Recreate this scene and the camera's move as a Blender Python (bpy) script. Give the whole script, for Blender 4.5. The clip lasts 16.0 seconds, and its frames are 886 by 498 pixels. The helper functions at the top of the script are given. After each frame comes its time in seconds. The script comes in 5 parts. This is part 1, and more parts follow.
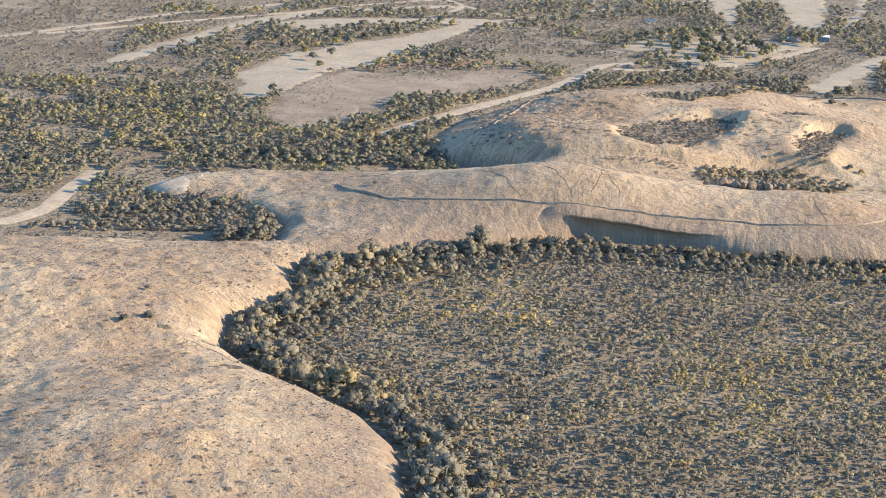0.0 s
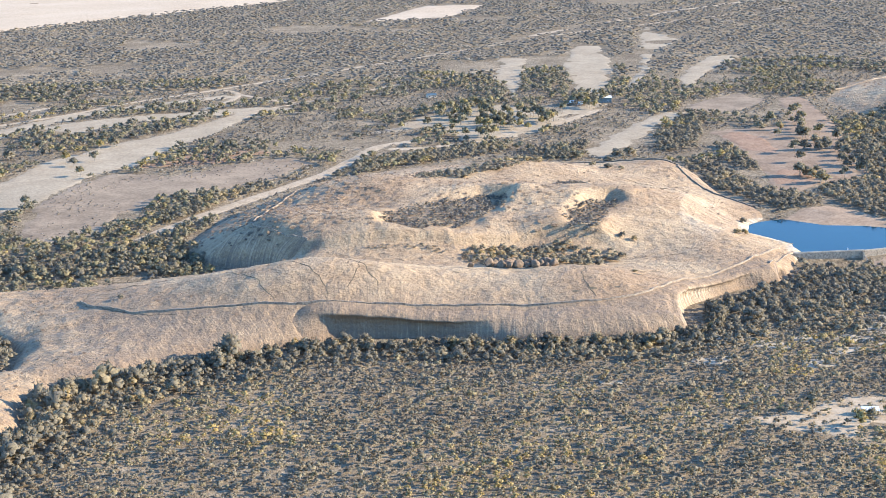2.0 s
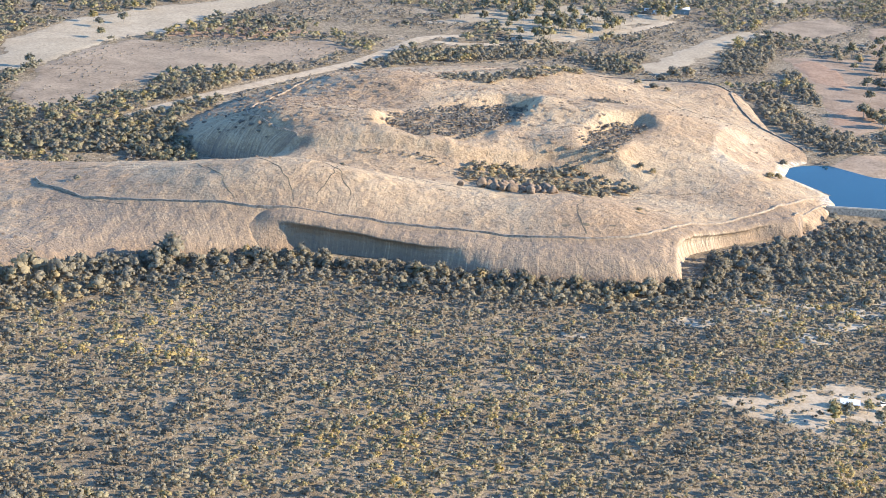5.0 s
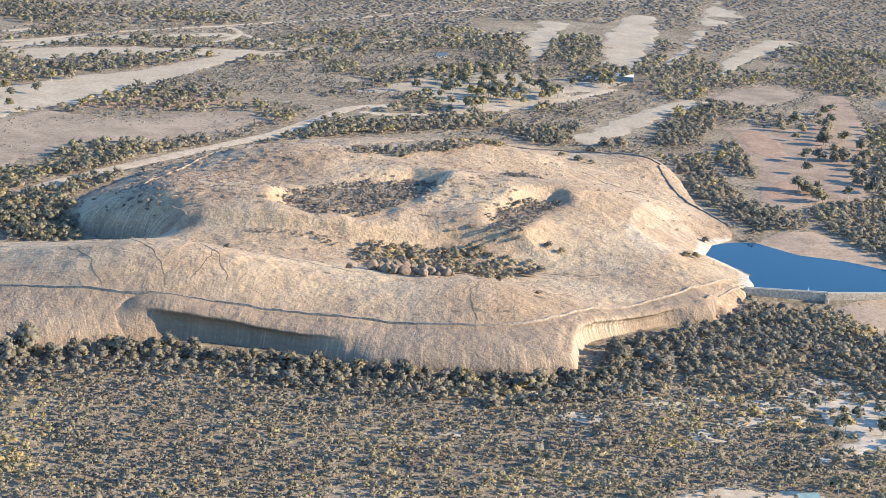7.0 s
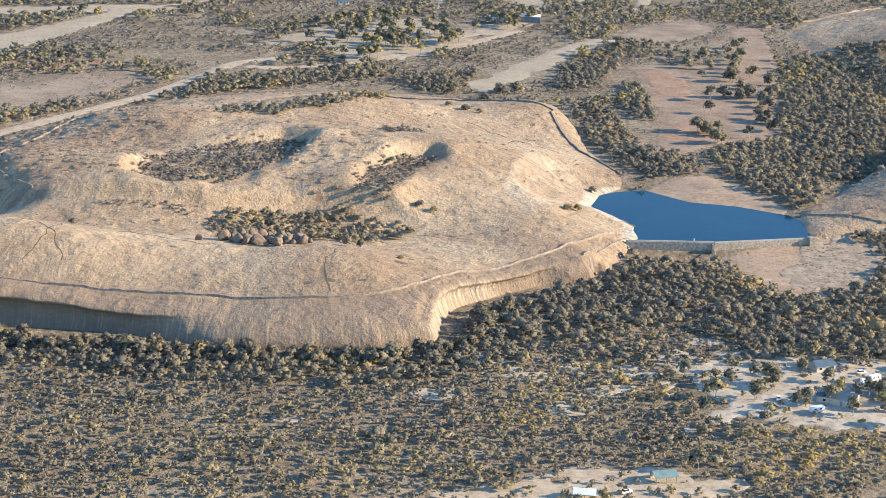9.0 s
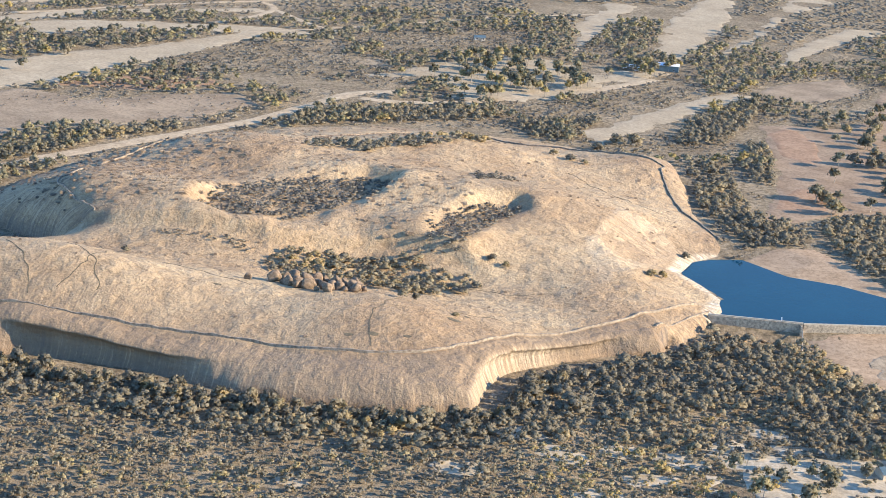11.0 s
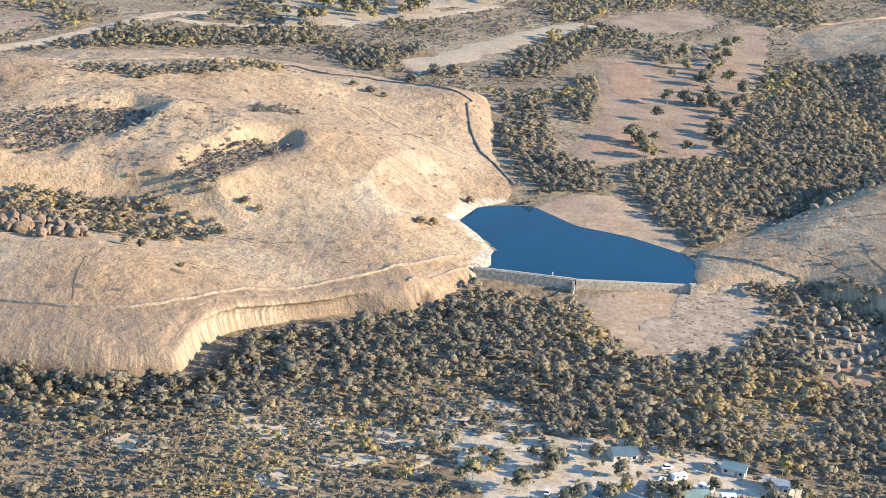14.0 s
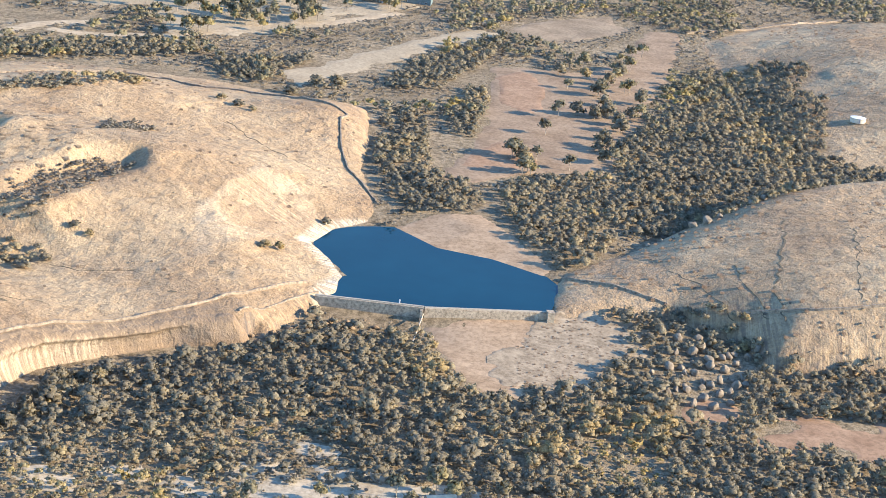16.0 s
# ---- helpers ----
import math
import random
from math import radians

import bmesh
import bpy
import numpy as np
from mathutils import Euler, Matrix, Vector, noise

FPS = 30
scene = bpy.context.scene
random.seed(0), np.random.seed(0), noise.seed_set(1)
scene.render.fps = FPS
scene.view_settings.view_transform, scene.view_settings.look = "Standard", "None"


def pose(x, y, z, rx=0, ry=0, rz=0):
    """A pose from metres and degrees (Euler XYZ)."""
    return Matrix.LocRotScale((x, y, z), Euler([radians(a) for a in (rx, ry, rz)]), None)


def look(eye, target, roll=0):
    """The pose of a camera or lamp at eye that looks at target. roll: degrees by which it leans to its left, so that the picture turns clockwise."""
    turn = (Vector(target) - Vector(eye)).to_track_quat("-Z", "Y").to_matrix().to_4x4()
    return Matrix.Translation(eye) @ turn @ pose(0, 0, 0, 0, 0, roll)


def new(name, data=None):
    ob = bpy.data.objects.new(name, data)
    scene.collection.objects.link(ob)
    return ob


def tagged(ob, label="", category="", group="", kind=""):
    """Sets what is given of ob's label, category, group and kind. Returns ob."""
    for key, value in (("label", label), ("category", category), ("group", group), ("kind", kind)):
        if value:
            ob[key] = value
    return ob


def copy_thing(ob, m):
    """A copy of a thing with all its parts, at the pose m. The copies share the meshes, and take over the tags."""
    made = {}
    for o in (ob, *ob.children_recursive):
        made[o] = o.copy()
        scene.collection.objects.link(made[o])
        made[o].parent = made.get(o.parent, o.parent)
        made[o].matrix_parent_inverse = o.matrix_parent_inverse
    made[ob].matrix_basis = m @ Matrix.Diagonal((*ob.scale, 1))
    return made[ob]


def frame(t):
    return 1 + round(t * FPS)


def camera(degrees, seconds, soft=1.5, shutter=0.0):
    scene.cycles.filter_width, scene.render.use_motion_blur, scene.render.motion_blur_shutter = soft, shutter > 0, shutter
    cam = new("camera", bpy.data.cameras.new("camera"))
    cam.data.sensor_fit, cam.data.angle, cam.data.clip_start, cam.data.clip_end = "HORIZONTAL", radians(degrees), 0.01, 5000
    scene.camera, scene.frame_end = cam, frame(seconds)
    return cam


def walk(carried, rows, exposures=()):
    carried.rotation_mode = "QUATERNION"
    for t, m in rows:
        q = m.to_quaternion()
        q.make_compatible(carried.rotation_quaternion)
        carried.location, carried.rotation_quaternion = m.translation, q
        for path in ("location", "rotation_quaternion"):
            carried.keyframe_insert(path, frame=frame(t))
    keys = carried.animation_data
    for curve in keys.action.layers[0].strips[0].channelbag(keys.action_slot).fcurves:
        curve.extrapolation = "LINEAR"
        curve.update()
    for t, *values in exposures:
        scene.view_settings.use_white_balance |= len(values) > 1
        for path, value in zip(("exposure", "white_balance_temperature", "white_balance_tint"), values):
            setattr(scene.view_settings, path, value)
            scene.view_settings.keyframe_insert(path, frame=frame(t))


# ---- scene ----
cam = camera(28.0, 16.0, soft=0.8)
PATH = [
    (0, (-451.725, -1089.989, 258.758), (-451.65, -1088.06, 258.236), 2.7),
    (0.5, (-438.16, -1076.452, 258.753), (-438.103, -1074.538, 258.174), 1.8),
    (0.6, (-435.448, -1073.744, 258.752), (-435.381, -1071.832, 258.167), 1.8),
    (0.8, (-430.024, -1068.327, 258.749), (-429.816, -1066.423, 258.17), 2.7),
    (1, (-424.595, -1062.906, 258.745), (-424.372, -1061.003, 258.171), 1.2),
    (1.5, (-410.997, -1049.345, 258.724), (-410.778, -1047.413, 258.255), -0.2),
    (2, (-397.338, -1035.772, 258.699), (-397.089, -1033.836, 258.26), -1.2),
    (2.5, (-383.595, -1022.193, 258.67), (-383.252, -1020.277, 258.209), 0.0),
    (3, (-369.754, -1008.617, 258.636), (-369.435, -1006.697, 258.176), -0.4),
    (3.5, (-355.801, -995.054, 258.6), (-355.561, -993.124, 258.136), 0.5),
    (4, (-341.736, -981.52, 258.561), (-341.567, -979.597, 258.04), 2.7),
    (4.2, (-336.068, -976.125, 258.544), (-335.924, -974.204, 258.006), 3.0),
    (6.3, (-276.139, -919.72, 257.956), (-276.04, -917.809, 257.374), 4.3),
    (6.5, (-270.426, -914.398, 257.938), (-270.316, -912.481, 257.38), 4.6),
    (7, (-256.14, -901.224, 257.893), (-256.033, -899.292, 257.389), 3.8),
    (7.5, (-241.872, -888.187, 257.849), (-241.761, -886.237, 257.415), 4.4),
    (7.8, (-233.331, -880.447, 257.831), (-233.208, -878.495, 257.413), 4.8),
    (8, (-227.653, -875.343, 257.821), (-227.529, -873.394, 257.392), 4.1),
    (8.5, (-213.503, -862.726, 257.78), (-213.345, -860.807, 257.239), 2.4),
    (8.7, (-207.861, -857.735, 257.762), (-207.712, -855.824, 257.193), 1.9),
    (10.8, (-148.834, -805.893, 257.163), (-148.815, -803.967, 256.624), 4.1),
    (11, (-143.243, -800.977, 257.145), (-143.31, -799.054, 256.602), 4.4),
    (11.5, (-129.345, -788.731, 257.104), (-129.484, -786.816, 256.545), 4.7),
    (12, (-115.519, -776.506, 257.064), (-115.676, -774.595, 256.496), 4.9),
    (12.5, (-101.754, -764.29, 257.027), (-101.9, -762.387, 256.429), 4.3),
    (13, (-88.037, -752.076, 256.994), (-88.129, -750.177, 256.374), 4.7),
    (13.5, (-74.357, -739.87, 256.963), (-74.384, -737.971, 256.337), 5.6),
    (14, (-60.707, -727.672, 256.936), (-60.701, -725.772, 256.31), 6.2),
    (14.5, (-47.079, -715.479, 256.914), (-47.032, -713.572, 256.314), 7.0),
    (15, (-33.469, -703.29, 256.897), (-33.409, -701.38, 256.307), 6.3),
    (15.5, (-19.861, -691.103, 256.885), (-19.804, -689.193, 256.291), 5.0),
    (16, (-6.255, -678.922, 256.877), (-6.223, -677.021, 256.257), 6.1),
]
EXPOSURES = [(0, 1.76, 7250, 10), (1, 1.82, 7000, 10), (2.5, 1.92, 6650, 10), (4.2, 1.92, 6750, 10), (6.5, 1.86, 6850, 10), (7.5, 1.76, 6900, 10), (8, 1.62, 6950, 10), (8.5, 1.64, 7100, 10), (11, 1.76, 7250, 10), (13, 1.8, 7300, 10), (16, 1.9, 7350, 10)]
walk(cam, [(t, look(eye, target, roll)) for t, eye, target, roll in PATH], EXPOSURES)

# ---- light ----
SUN_ELEV, SUN_AZ = radians(20), radians(-4)      # low sun from the east
sun_dir = Vector((math.cos(SUN_ELEV) * math.cos(SUN_AZ), math.cos(SUN_ELEV) * math.sin(SUN_AZ), math.sin(SUN_ELEV)))
world = bpy.data.worlds.new("sky")
scene.world = world
world.use_nodes = True
wn = world.node_tree.nodes
sky = wn.new("ShaderNodeTexSky")
sky.sky_type = 'NISHITA'
sky.sun_disc = False
sky.sun_elevation = SUN_ELEV
sky.sun_rotation = math.pi / 2 - SUN_AZ
sky.dust_density = 0.0
sky.ozone_density = 7.0
wn["Background"].inputs[1].default_value = 0.145
world.node_tree.links.new(sky.outputs[0], wn["Background"].inputs[0])
sun = new("sun", bpy.data.lights.new("sun", 'SUN'))
sun.data.energy = 3.5
sun.data.angle = radians(0.6)
sun.data.color = (1.0, 0.87, 0.70)
sun.matrix_world = look(sun_dir * 3000, (0, 0, 0))


# ---- materials ----
class Mat:
    """A node material with a few shorthand calls."""
    def __init__(self, name, rough=0.9, metal=0.0, spec=0.3):
        self.m = bpy.data.materials.new(name)
        self.m.use_nodes = True
        self.t = self.m.node_tree
        self.b = self.t.nodes["Principled BSDF"]
        self.b.inputs["Roughness"].default_value = rough
        self.b.inputs["Metallic"].default_value = metal
        self.b.inputs["Specular IOR Level"].default_value = spec

    def node(self, kind, **sets):
        n = self.t.nodes.new(kind)
        for k, v in sets.items():
            n.inputs[k].default_value = v
        return n

    def link(self, a, b):
        self.t.links.new(a, b)

    def coords(self, scale=(1, 1, 1)):
        g = self.node("ShaderNodeNewGeometry")
        mp = self.node("ShaderNodeMapping")
        mp.inputs["Scale"].default_value = scale
        self.link(g.outputs["Position"], mp.inputs["Vector"])
        return mp.outputs[0]

    def noise(self, size, detail=4.0, rough=0.6, vec=None, scale=(1, 1, 1)):
        n = self.node("ShaderNodeTexNoise", Scale=1.0 / size, Detail=detail, Roughness=rough)
        self.link(vec or self.coords(scale), n.inputs["Vector"])
        return n.outputs["Fac"]

    def ramp(self, fac, stops):
        r = self.node("ShaderNodeValToRGB")
        e = r.color_ramp.elements
        while len(e) < len(stops):
            e.new(0.5)
        for el, (p, c) in zip(e, stops):
            el.position = p
            el.color = (*c, 1) if len(c) == 3 else c
        self.link(fac, r.inputs[0])
        return r.outputs[0]

    def mix(self, fac, a, b, mode='MIX'):
        n = self.node("ShaderNodeMix")
        n.data_type, n.blend_type = 'RGBA', mode
        for s, v in ((n.inputs[0], fac), (n.inputs[6], a), (n.inputs[7], b)):
            if isinstance(v, (int, float)):
                s.default_value = v
            elif isinstance(v, tuple):
                s.default_value = (*v, 1)
            else:
                self.link(v, s)
        return n.outputs[2]

    def math(self, op, a, b=0.0):
        n = self.node("ShaderNodeMath")
        n.operation = op
        for s, v in ((n.inputs[0], a), (n.inputs[1], b)):
            if isinstance(v, (int, float)):
                s.default_value = v
            else:
                self.link(v, s)
        return n.outputs[0]

    def attr(self, name):
        n = self.node("ShaderNodeAttribute")
        n.attribute_name = name
        return n.outputs["Fac"]

    def bump(self, height, dist, strength=1.0):
        n = self.node("ShaderNodeBump", Strength=strength, Distance=dist)
        self.link(height, n.inputs["Height"])
        self.link(n.outputs[0], self.b.inputs["Normal"])

    def color(self, c):
        if isinstance(c, tuple):
            self.b.inputs["Base Color"].default_value = (*c, 1)
        else:
            self.link(c, self.b.inputs["Base Color"])
        return self.m


def rock_material():
    k = Mat("granite", 0.85, spec=0.25)
    big = k.ramp(k.noise(60, 5), [(0.36, (0.31, 0.213, 0.127)), (0.5, (0.38, 0.272, 0.164)), (0.64, (0.44, 0.33, 0.205))])
    spots = k.ramp(k.noise(7.0, 11, 0.85), [(0.42, (0.36, 0.31, 0.27)), (0.49, (0.94, 0.92, 0.9)), (0.58, (1.16, 1.14, 1.1))])
    c = k.mix(0.42, big, spots, 'MULTIPLY')
    c = k.mix(0.62, c, k.ramp(k.noise(1.3, 7, 0.8), [(0.40, (0.66, 0.64, 0.62)), (0.5, (1.0, 1.0, 1.0)), (0.6, (1.2, 1.2, 1.18))]), 'MULTIPLY')
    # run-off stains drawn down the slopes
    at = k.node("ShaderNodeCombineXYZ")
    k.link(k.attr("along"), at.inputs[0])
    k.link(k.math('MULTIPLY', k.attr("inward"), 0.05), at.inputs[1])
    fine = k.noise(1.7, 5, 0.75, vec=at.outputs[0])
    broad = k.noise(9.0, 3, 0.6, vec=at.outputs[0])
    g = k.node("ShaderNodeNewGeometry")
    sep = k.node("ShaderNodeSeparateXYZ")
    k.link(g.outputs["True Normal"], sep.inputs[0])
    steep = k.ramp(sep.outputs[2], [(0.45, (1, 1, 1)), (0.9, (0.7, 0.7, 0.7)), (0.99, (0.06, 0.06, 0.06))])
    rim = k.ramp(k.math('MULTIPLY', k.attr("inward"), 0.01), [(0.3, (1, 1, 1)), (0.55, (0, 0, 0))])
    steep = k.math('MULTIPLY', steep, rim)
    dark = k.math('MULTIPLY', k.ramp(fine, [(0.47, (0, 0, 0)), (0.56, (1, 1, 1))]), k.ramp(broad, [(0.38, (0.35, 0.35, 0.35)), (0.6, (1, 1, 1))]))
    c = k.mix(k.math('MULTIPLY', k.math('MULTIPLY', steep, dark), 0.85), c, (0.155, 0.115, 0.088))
    light = k.ramp(fine, [(0.36, (1, 1, 1)), (0.43, (0, 0, 0))])
    c = k.mix(k.math('MULTIPLY', k.math('MULTIPLY', steep, light), 0.55), c, (0.55, 0.43, 0.30))
    # darker grey put into the steepest faces in place of deep overhang shade
    steep_shade = k.math('MULTIPLY', k.ramp(sep.outputs[2], [(0.25, (1, 1, 1)), (0.62, (0, 0, 0))]), k.ramp(broad, [(0.3, (0.15, 0.15, 0.15)), (0.6, (0.5, 0.5, 0.5))]))
    c = k.mix(k.math('MULTIPLY', steep_shade, k.math('SUBTRACT', 1.0, k.attr("pale"))), c, (0.13, 0.12, 0.115))
    # brown-grey run-off staining plus painted grazing-light shade under the wall, cut by pale streaks
    wash = k.ramp(k.noise(1.1, 4, 0.7, vec=at.outputs[0]), [(0.50, (1, 1, 1)), (0.60, (0.15, 0.15, 0.15))])
    c = k.mix(k.math('MULTIPLY', k.math('MULTIPLY', k.attr("stain"), wash), k.math('SUBTRACT', 0.8, k.attr("pale"))), c, (0.215, 0.157, 0.107))
    # lichen and grit on the rough shoulders, pale washed rock
    c = k.mix(k.math('MULTIPLY', k.attr("lichen"), k.ramp(k.noise(9, 9, 0.8), [(0.5, (0, 0, 0)), (0.58, (0.8, 0.8, 0.8))])), c, (0.22, 0.19, 0.15))
    c = k.mix(k.math('MULTIPLY', k.attr("pale"), k.ramp(fine, [(0.44, (0.95, 0.95, 0.95)), (0.54, (0.2, 0.2, 0.2))])), c, (0.66, 0.57, 0.43))
    pits = k.ramp(k.noise(1.5, 4, 0.6), [(0.31, (0.55, 0.52, 0.48)), (0.37, (1, 1, 1))])
    c = k.mix(0.6, c, pits, 'MULTIPLY')
    tuft = k.ramp(k.noise(2.2, 5, 0.7), [(0.63, (0, 0, 0)), (0.67, (1, 1, 1))])
    c = k.mix(k.math('MULTIPLY', tuft, 0.3), c, (0.16, 0.13, 0.09))
    k.bump(k.noise(7, 9, 0.64), 2.7, 1.0)
    return k.color(c)


def soil_material():
    k = Mat("dry_ground", 0.95, spec=0.1)
    c = k.ramp(k.noise(45, 6, 0.65), [(0.3, (0.20, 0.158, 0.112)), (0.5, (0.275, 0.222, 0.155)), (0.7, (0.37, 0.30, 0.213))])
    c = k.mix(0.9, c, k.ramp(k.noise(3.2, 9, 0.85), [(0.42, (0.38, 0.37, 0.34)), (0.56, (1.15, 1.12, 1.06))]), 'MULTIPLY')
    k.bump(k.noise(2, 8, 0.8), 0.9, 0.9)
    return k.color(c)


def sand_material(name, lo, hi, size=12):
    k = Mat(name, 0.95, spec=0.1)
    c = k.ramp(k.noise(size, 6, 0.65), [(0.3, lo), (0.65, hi)])
    c = k.mix(0.6, c, k.ramp(k.noise(2.4, 9, 0.82), [(0.42, (0.55, 0.54, 0.52)), (0.55, (1.08, 1.07, 1.05))]), 'MULTIPLY')
    k.bump(k.noise(1.2, 5), 0.15, 0.5)
    return k.color(c)


def leaf_material(name, a, b, d):
    """Small matt leaves that let some light through."""
    k = Mat(name, 0.75, spec=0.2)
    ob = k.node("ShaderNodeObjectInfo")
    t = k.attr("tint")
    r = k.math('ADD', t, k.math('MULTIPLY', ob.outputs["Random"], k.math('LESS_THAN', t, 0.001)))
    c = k.ramp(r, [(0.0, a), (0.6, b), (0.9, d), (1.0, (d[0] * 1.1, d[1] * 1.02, d[2] * 0.85))])
    g = k.node("ShaderNodeNewGeometry")
    c = k.mix(0.5, c, k.ramp(g.outputs["Random Per Island"], [(0.0, (0.8, 0.8, 0.82)), (1.0, (1.22, 1.2, 1.17))]), 'MULTIPLY')
    # fine noise varies leaf tone; dark gaps between leaves are put into the colour
    c = k.mix(0.8, c, k.ramp(k.noise(0.5, 4, 0.8), [(0.38, (0.5, 0.5, 0.52)), (0.62, (1.5, 1.5, 1.46))]), 'MULTIPLY')
    k.color(c)
    k.bump(k.noise(0.6, 4, 0.7), 0.3, 0.55)
    tr = k.node("ShaderNodeBsdfTranslucent")
    k.link(c, tr.inputs["Color"])
    mx = k.node("ShaderNodeMixShader", Fac=0.5)
    k.link(k.b.outputs[0], mx.inputs[1])
    k.link(tr.outputs[0], mx.inputs[2])
    k.link(mx.outputs[0], k.t.nodes["Material Output"].inputs["Surface"])
    return k.m


def plain_material(name, lo, hi, size=0.6, rough=0.8, metal=0.0):
    k = Mat(name, rough, metal)
    k.color(k.ramp(k.noise(size, 5, 0.7), [(0.35, lo), (0.65, hi)]))
    return k.m


def water_material():
    k = Mat("water", 0.08, spec=0.09)
    k.b.inputs["IOR"].default_value = 1.33
    k.bump(k.noise(1.6, 3, 0.5, scale=(1, 1.6, 1)), 0.05, 0.5)
    return k.color(k.ramp(k.noise(40, 3), [(0.3, (0.001, 0.032, 0.062)), (0.7, (0.002, 0.042, 0.076))]))


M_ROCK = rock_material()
M_SOIL = soil_material()
M_FAIR = sand_material("dry_fairway", (0.33, 0.268, 0.185), (0.435, 0.358, 0.253), 30)
M_TRACK = sand_material("dirt_track", (0.37, 0.29, 0.195), (0.50, 0.40, 0.28), 9)
M_RED = sand_material("bare_red_soil", (0.27, 0.17, 0.11), (0.38, 0.255, 0.17), 14)
M_SAND = sand_material("lake_sand", (0.30, 0.21, 0.135), (0.44, 0.32, 0.215), 8)
M_GRAVEL = sand_material("pale_gravel", (0.36, 0.30, 0.22), (0.53, 0.455, 0.345), 10)
M_GOLF = sand_material("worn_brown_grass", (0.225, 0.16, 0.11), (0.36, 0.265, 0.182), 16)
M_STONY = sand_material("stony_grey_soil", (0.22, 0.172, 0.12), (0.41, 0.33, 0.235), 5)
M_LOWROCK = sand_material("low_granite", (0.21, 0.16, 0.112), (0.35, 0.272, 0.19), 22)
M_CROP = sand_material("stubble_field", (0.5, 0.39, 0.27), (0.58, 0.47, 0.34), 120)
M_LEAF = leaf_material("gum_leaves", (0.232, 0.210, 0.160), (0.304, 0.269, 0.195), (0.389, 0.325, 0.204))
M_SCRUB = leaf_material("scrub_leaves", (0.224, 0.205, 0.172), (0.282, 0.256, 0.213), (0.339, 0.306, 0.244))
M_DRY = leaf_material("olive_leaves", (0.230, 0.216, 0.159), (0.299, 0.274, 0.186), (0.385, 0.333, 0.178))
M_FAR = leaf_material("far_scrub_leaves", (0.210, 0.195, 0.166), (0.263, 0.242, 0.200), (0.315, 0.284, 0.223))
M_OPEN = leaf_material("open_woodland_leaves", (0.264, 0.234, 0.180), (0.342, 0.300, 0.206), (0.444, 0.366, 0.186))
M_BARK = plain_material("pale_bark", (0.22, 0.18, 0.14), (0.5, 0.44, 0.36), 0.8)
M_WATER = water_material()
M_WALL = plain_material("slab_wall_stone", (0.13, 0.10, 0.075), (0.36, 0.295, 0.22), 1.5)
M_CONC = plain_material("weathered_concrete", (0.17, 0.14, 0.105), (0.46, 0.385, 0.29), 1.1)
M_PALECONC = plain_material("pale_concrete", (0.30, 0.265, 0.21), (0.42, 0.37, 0.30), 2.5)
M_BOULDER = plain_material("boulder_granite", (0.10, 0.072, 0.05), (0.28, 0.20, 0.135), 1.2, 0.9)
M_GREYROCK = plain_material("grey_boulder_granite", (0.13, 0.105, 0.08), (0.30, 0.25, 0.19), 1.4, 0.9)
M_CRACK = plain_material("dark_soil_in_cracks", (0.07, 0.058, 0.04), (0.16, 0.13, 0.085), 1.5, 0.95)
M_TEAL = plain_material("grey_green_cladding", (0.11, 0.16, 0.17), (0.17, 0.23, 0.24), 3, 0.5)
M_BLUE = plain_material("blue_grey_roof", (0.06, 0.10, 0.125), (0.09, 0.14, 0.165), 3, 0.45)
M_BLUEGREEN = plain_material("pale_green_roof", (0.13, 0.20, 0.19), (0.19, 0.27, 0.25), 3, 0.45)
M_ROOFGREY = plain_material("grey_roof", (0.25, 0.27, 0.28), (0.36, 0.38, 0.39), 3, 0.45)
M_CREAM = plain_material("cream_wall", (0.48, 0.42, 0.33), (0.6, 0.54, 0.44), 3, 0.8)
M_WHITE = plain_material("white_paint", (0.7, 0.7, 0.69), (0.82, 0.82, 0.81), 3, 0.35)
M_RED_PAINT = plain_material("red_paint", (0.28, 0.02, 0.02), (0.36, 0.03, 0.025), 3, 0.3)
M_GLASS = plain_material("dark_window_glass", (0.015, 0.018, 0.02), (0.03, 0.035, 0.04), 3, 0.08)
M_ROOF = plain_material("pale_metal_roof", (0.62, 0.64, 0.66), (0.75, 0.77, 0.78), 3, 0.45)
M_GREY = plain_material("grey_cladding", (0.18, 0.19, 0.2), (0.3, 0.31, 0.32), 2, 0.6)


# ---- shape of the land ----
K = 0.84        # the plan below is drawn in units of 0.84 m

def smooth(a, b, x):
    t = np.clip((x - a) / (b - a), 0, 1)
    return t * t * (3 - 2 * t)


def inside_distance(poly, x, y):
    """Distance to the outline, positive inside."""
    p = np.array(poly, float)
    q = np.roll(p, -1, 0)
    d = np.full(x.shape, 1e9)
    ins = np.zeros(x.shape, bool)
    for (ax, ay), (bx, by) in zip(p, q):
        ex, ey = bx - ax, by - ay
        t = np.clip(((x - ax) * ex + (y - ay) * ey) / (ex * ex + ey * ey), 0, 1)
        d = np.minimum(d, (x - ax - t * ex) ** 2 + (y - ay - t * ey) ** 2)
        if ay != by:
            ins ^= ((ay > y) != (by > y)) & (x < (bx - ax) * (y - ay) / (by - ay) + ax)
    return np.where(ins, 1, -1) * np.sqrt(d)


